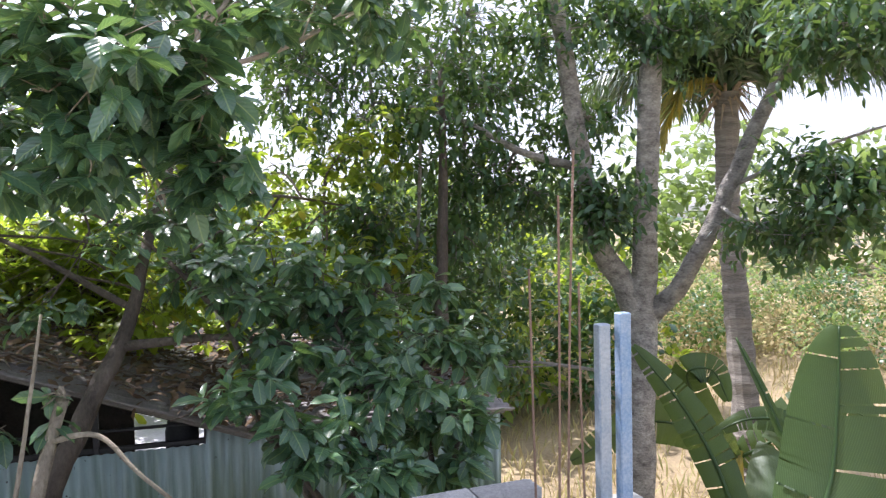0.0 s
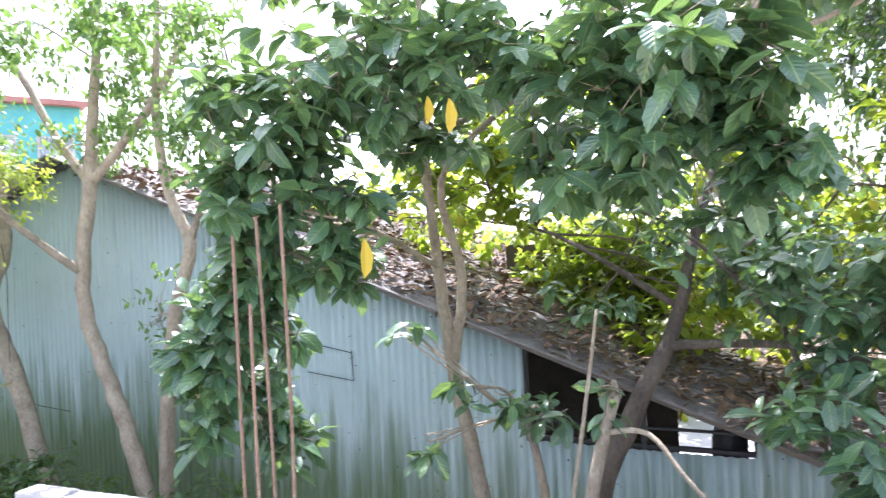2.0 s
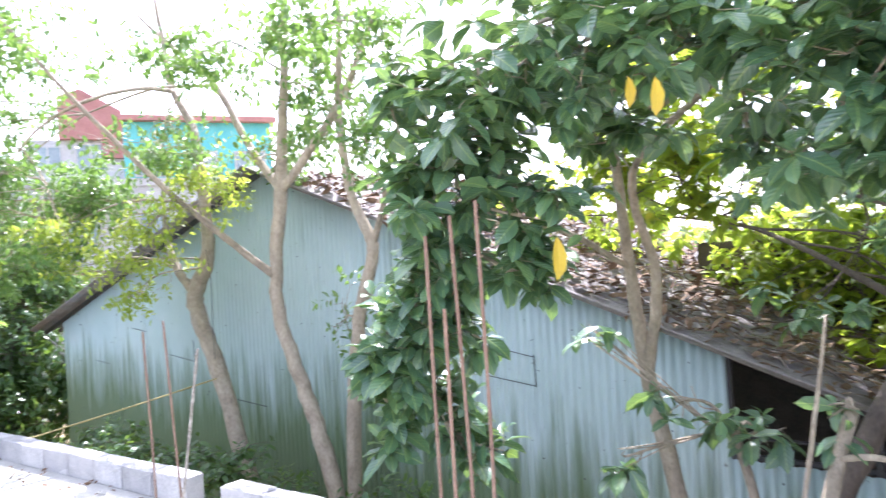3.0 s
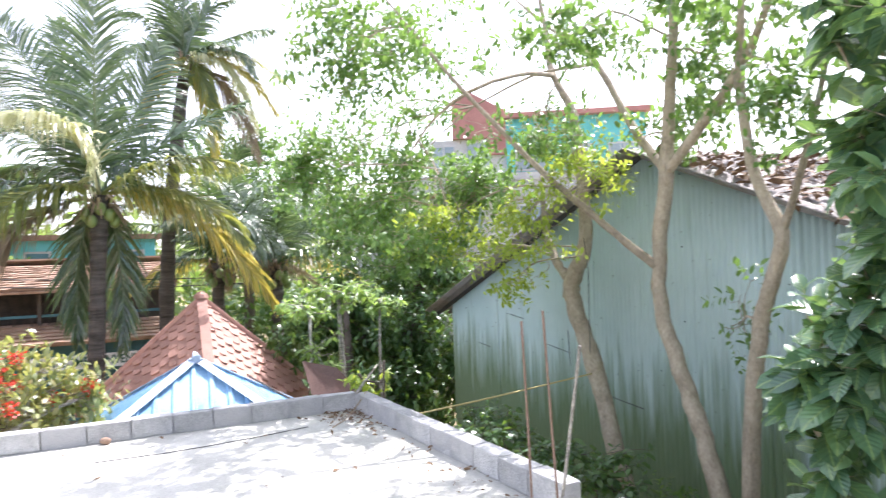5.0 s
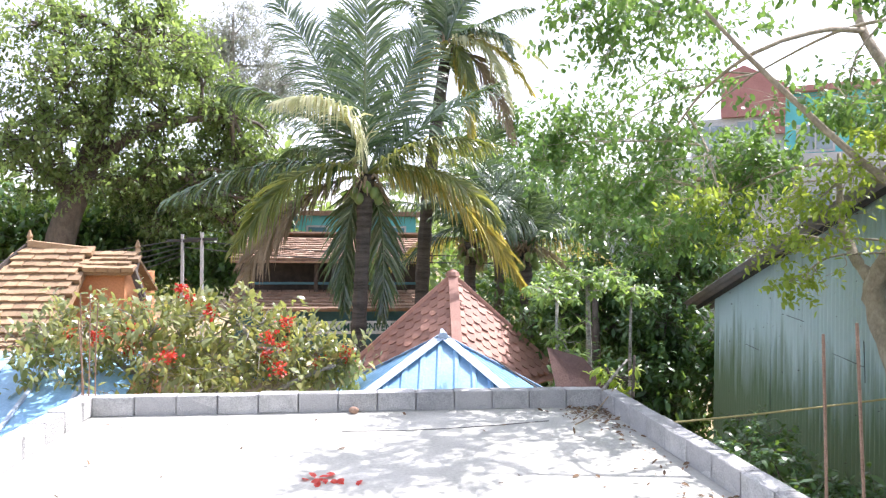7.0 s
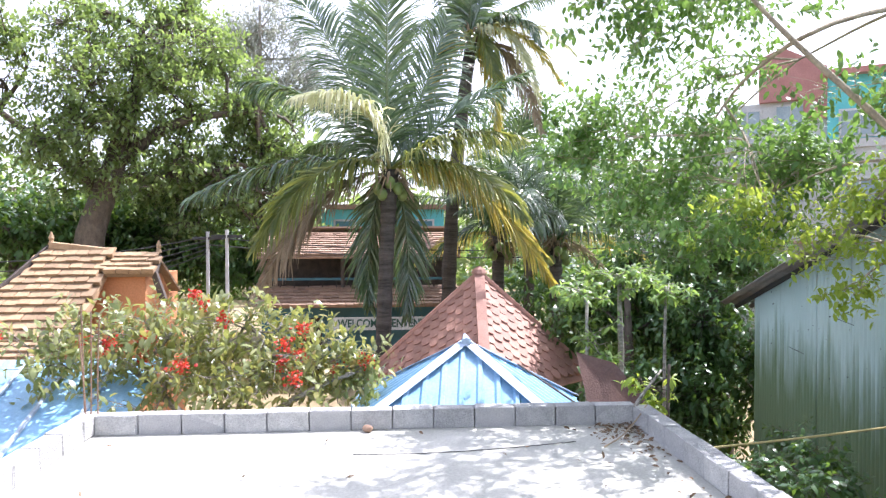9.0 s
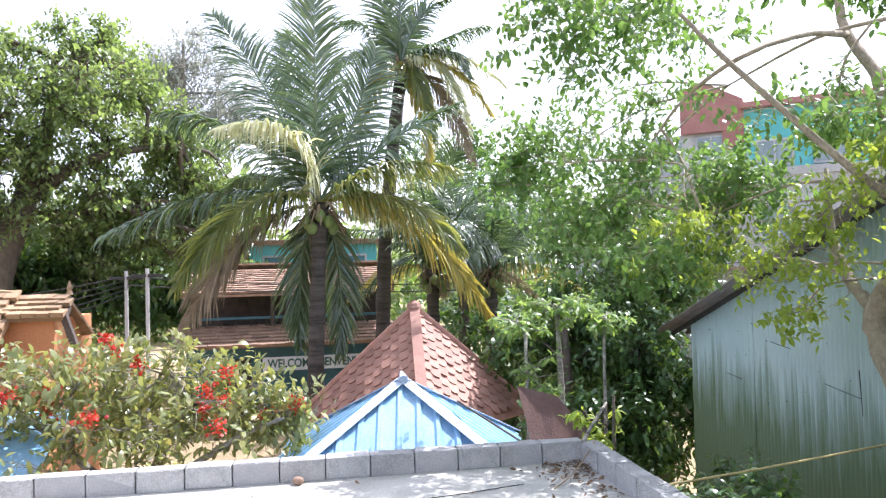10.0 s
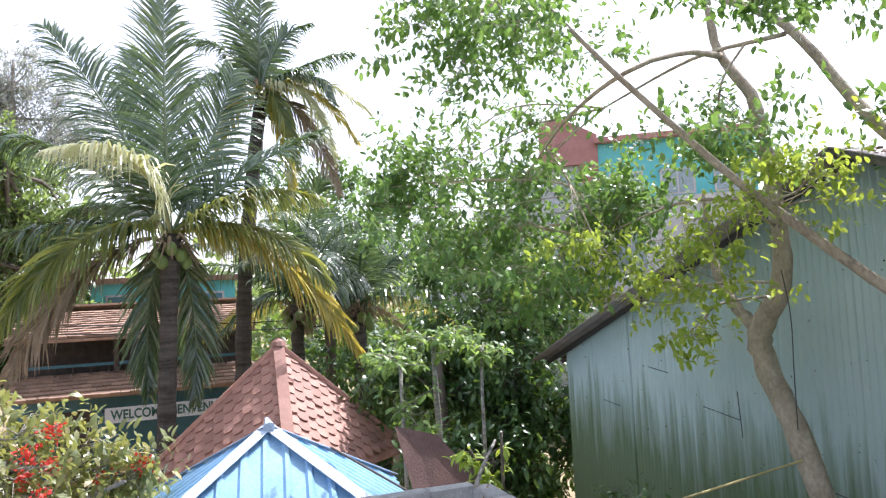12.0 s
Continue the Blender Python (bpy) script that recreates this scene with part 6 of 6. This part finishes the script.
foliage_bank("back_garden_trees", "dense green trees behind the shed, sunlight put into paler leaves", spots[:50], backlit_leaf, 0.28, 73, 150)
foliage_bank("back_garden_trees", "dense trees behind the shed, shade put into darker leaves", spots[50:], mango_leaf, 0.3, 173, 170)
spots = []
for _ in range(130):
    d, a = g.uniform(22, 34), radians(g.uniform(22, 62))
    spots.append((d * math.cos(a), d * math.sin(a), GROUND + g.uniform(0.2, 2.4), 1.1, 0.8))
foliage_bank("field_scrub", "dry olive scrub at the far edge of the field", spots[:40], tree_leaf, 0.17, 74, 420, "bushes")
foliage_bank("field_scrub", "dark green bushes at the far edge of the field", spots[40:75], dark_leaf, 0.17, 274, 420, "bushes")
foliage_bank("field_scrub", "brown dry brush at the far edge of the field", spots[75:], grass_mat, 0.17, 174, 380, "bushes")
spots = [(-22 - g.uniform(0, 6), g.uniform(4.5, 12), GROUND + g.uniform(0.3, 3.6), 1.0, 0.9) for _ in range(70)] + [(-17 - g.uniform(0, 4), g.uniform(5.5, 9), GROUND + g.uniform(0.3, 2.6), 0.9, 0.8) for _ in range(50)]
# Darker leaf colour stands in for shade from the trees around.
foliage_bank("garden_trees", "mixed garden trees between the buildings, shade put into their dark leaves", spots, dark_leaf, 0.3, 75, 130)


def build_hill():
    verts, faces = [], []
    for j in range(24):
        for i in range(60):
            a = radians(20 + i * 1.1)
            d = 160 + j * 9
            h = 20 * math.sin(math.pi * j / 23) * (0.55 + 0.45 * math.sin(i * 0.16 + 1.0)) + 1.2 * noise.noise((i * 0.5, j * 0.5, 3))
            verts.append((d * math.cos(a), d * math.sin(a), GROUND + max(-1, h)))
    for j in range(23):
        for i in range(59):
            k = j * 60 + i
            faces.append((k, k + 1, k + 61, k + 60))
    tagged(mesh_part("hill", verts, faces, hill_mat, smooth=True, kind="structure"), "hazy wooded hill far beyond the field", "hill")


build_hill()
g2 = np.random.default_rng(80)
n = 9000
d, a = g2.uniform(7, 24, n), np.radians(g2.uniform(15, 75, n))
pos = np.column_stack([d * np.cos(a), d * np.sin(a), np.full(n, GROUND + 0.02)])
pos = pos[(pos[:, 0] > 3.4) | (pos[:, 1] > 12)]
v, f = leaf_mesh(pos, np.column_stack([g2.normal(0, 0.35, len(pos)), g2.normal(0, 0.35, len(pos)), np.ones(len(pos))]), g2.uniform(0.15, 0.5, len(pos)), 0.09, SMALL, g2)
tagged(mesh_part("dry_grass", v, f, grass_mat, kind="stuff"), "straw-coloured dry grass over the field", "grass")
back = thing("back_house", (4.0, 16.0, GROUND), "low grey house with a pale roof edge behind the trees", "house")
boxed("wall", (1.0, 15.2, GROUND), (4.4, 18, 1.15), plaster, back)
boxed("roof_edge", (0.7, 14.9, 1.2), (4.6, 18.3, 1.32), sign_white, back, "pale concrete roof edge")
boxed("dark_wall", (4.4, 14.9, GROUND), (6.2, 18, 1.6), dark_wood, back)
boxed("low_roof", (5.2, 14.4, -0.75), (6.6, 14.9, -0.35), blue_cap, back, "pale blue sheet roof")

# ---- small things on the terrace ----
g3 = np.random.default_rng(90)
spots = []
for _ in range(260):
    if g3.random() < 0.55:
        x, y = -7.08 + abs(g3.normal(0, 0.35)), 3.17 - abs(g3.normal(0, 0.2))
    else:
        x, y = g3.uniform(-7.0, -3.0), 3.17 - abs(g3.normal(0, 0.28))
    spots.append((x, y, 0.012))
for _ in range(70):
    spots.append((g3.uniform(-7, -1), g3.uniform(-1.4, 3.1), 0.01))
leaf_litter("terrace_litter", "brown dead leaves swept along the parapet", spots, 91, 0.055)
v, f = tube([(-6.42, 0.85, 0.008), (-6.40, 1.3, 0.008), (-6.43, 1.68, 0.008), (-6.5, 2.1, 0.008), (-6.61, 2.57, 0.008)], 0.0035, 6)
tagged(mesh_part("wire", v, f, wire_mat), "thin dark wire lying on the slab", "wire")
v, f = tube(smooth_line([(-6.45, 2.75, 0.01), (-6.65, 2.95, 0.03), (-6.85, 3.15, 0.12), (-7.05, 3.3, 0.18)], 5), 0.006, 5)
tagged(mesh_part("dry_stalk", v, f, dry_frond), "dry yellow leaf stalk lying over the parapet corner", "stalk")
v, f = tube(smooth_line([(-7.05, 3.2, 0.17), (-7.4, 3.4, 0.2), (-7.9, 3.75, 0.3)], 5), np.linspace(0.02, 0.012, 11), 7)
tagged(mesh_part("branch", v, f, bark_grey), "grey branch end resting on the parapet corner", "branch")
bm = bmesh.new()
bmesh.ops.create_icosphere(bm, subdivisions=3, radius=0.037, matrix=Matrix.Translation((-7.04, 0.94, 0.03)) @ Matrix.Diagonal((1, 1.2, 0.85, 1)))
for q in bm.verts:
    q.co += q.normal * 0.005 * noise.noise(q.co * 30)
tagged(part("dried_fruit", bm, old_tile, smooth=True), "small shrivelled orange-brown fruit beside the parapet", "fruit")
g4 = np.random.default_rng(95)
blossom = thing("fallen_flower", (-5.25, 0.8, 0.0), "fallen red flower with scattered petals on the slab", "flower")
for k in range(14):
    at = [(g4.normal(-5.25, 0.05), g4.normal(0.8, 0.09), 0.012)]
    v, f = leaf_mesh(at, g4.normal(0, 1, (1, 3)) * (1, 1, 0.15), g4.uniform(0.05, 0.09), 0.6, SMALL, g4)
    mesh_part("petal", v, f, flower_mat, blossom)
v, f = tube(smooth_line([(-5.9, 3.33, 0.15), (-6.02, 4.2, 0.18), (-6.2, 5.46, 0.24)], 6), 0.008, 6)
tagged(mesh_part("rope", v, f, rope_mat), "yellow rope tied from the parapet to a tree", "rope")
v, f = tube(smooth_line([(-6.28, 5.45, 1.75), (-6.2, 5.44, 1.3), (-6.22, 5.45, 0.9), (-6.24, 5.46, 0.45)], 6), 0.004, 6)
tagged(mesh_part("cord", v, f, wire_mat), "thin dark cord hanging down beside the tree", "cord")
for x, y, z, s in ((-1.15, 3.42, 1.52, 1.0), (-0.60, 3.2, 2.10, 0.75), (-0.72, 3.25, 2.13, 0.62)):
    me = bpy.data.meshes.new("yellow_leaf")
    me.from_pydata([(a, b * 0.4, c) for a, b, c in BROAD[0].tolist()], [], BROAD[1])
    lay_uv(me, BROAD[0][:, :2])
    me.materials.append(yellow_leaf)
    ob = tagged(new("yellow_leaf", me), "yellowed noni leaf hanging from its twig", "leaf", "yellow leaves")
    ob.matrix_basis = pose(x, y, z, 20, 78, 100) @ Matrix.Scale(0.2 * s, 4)
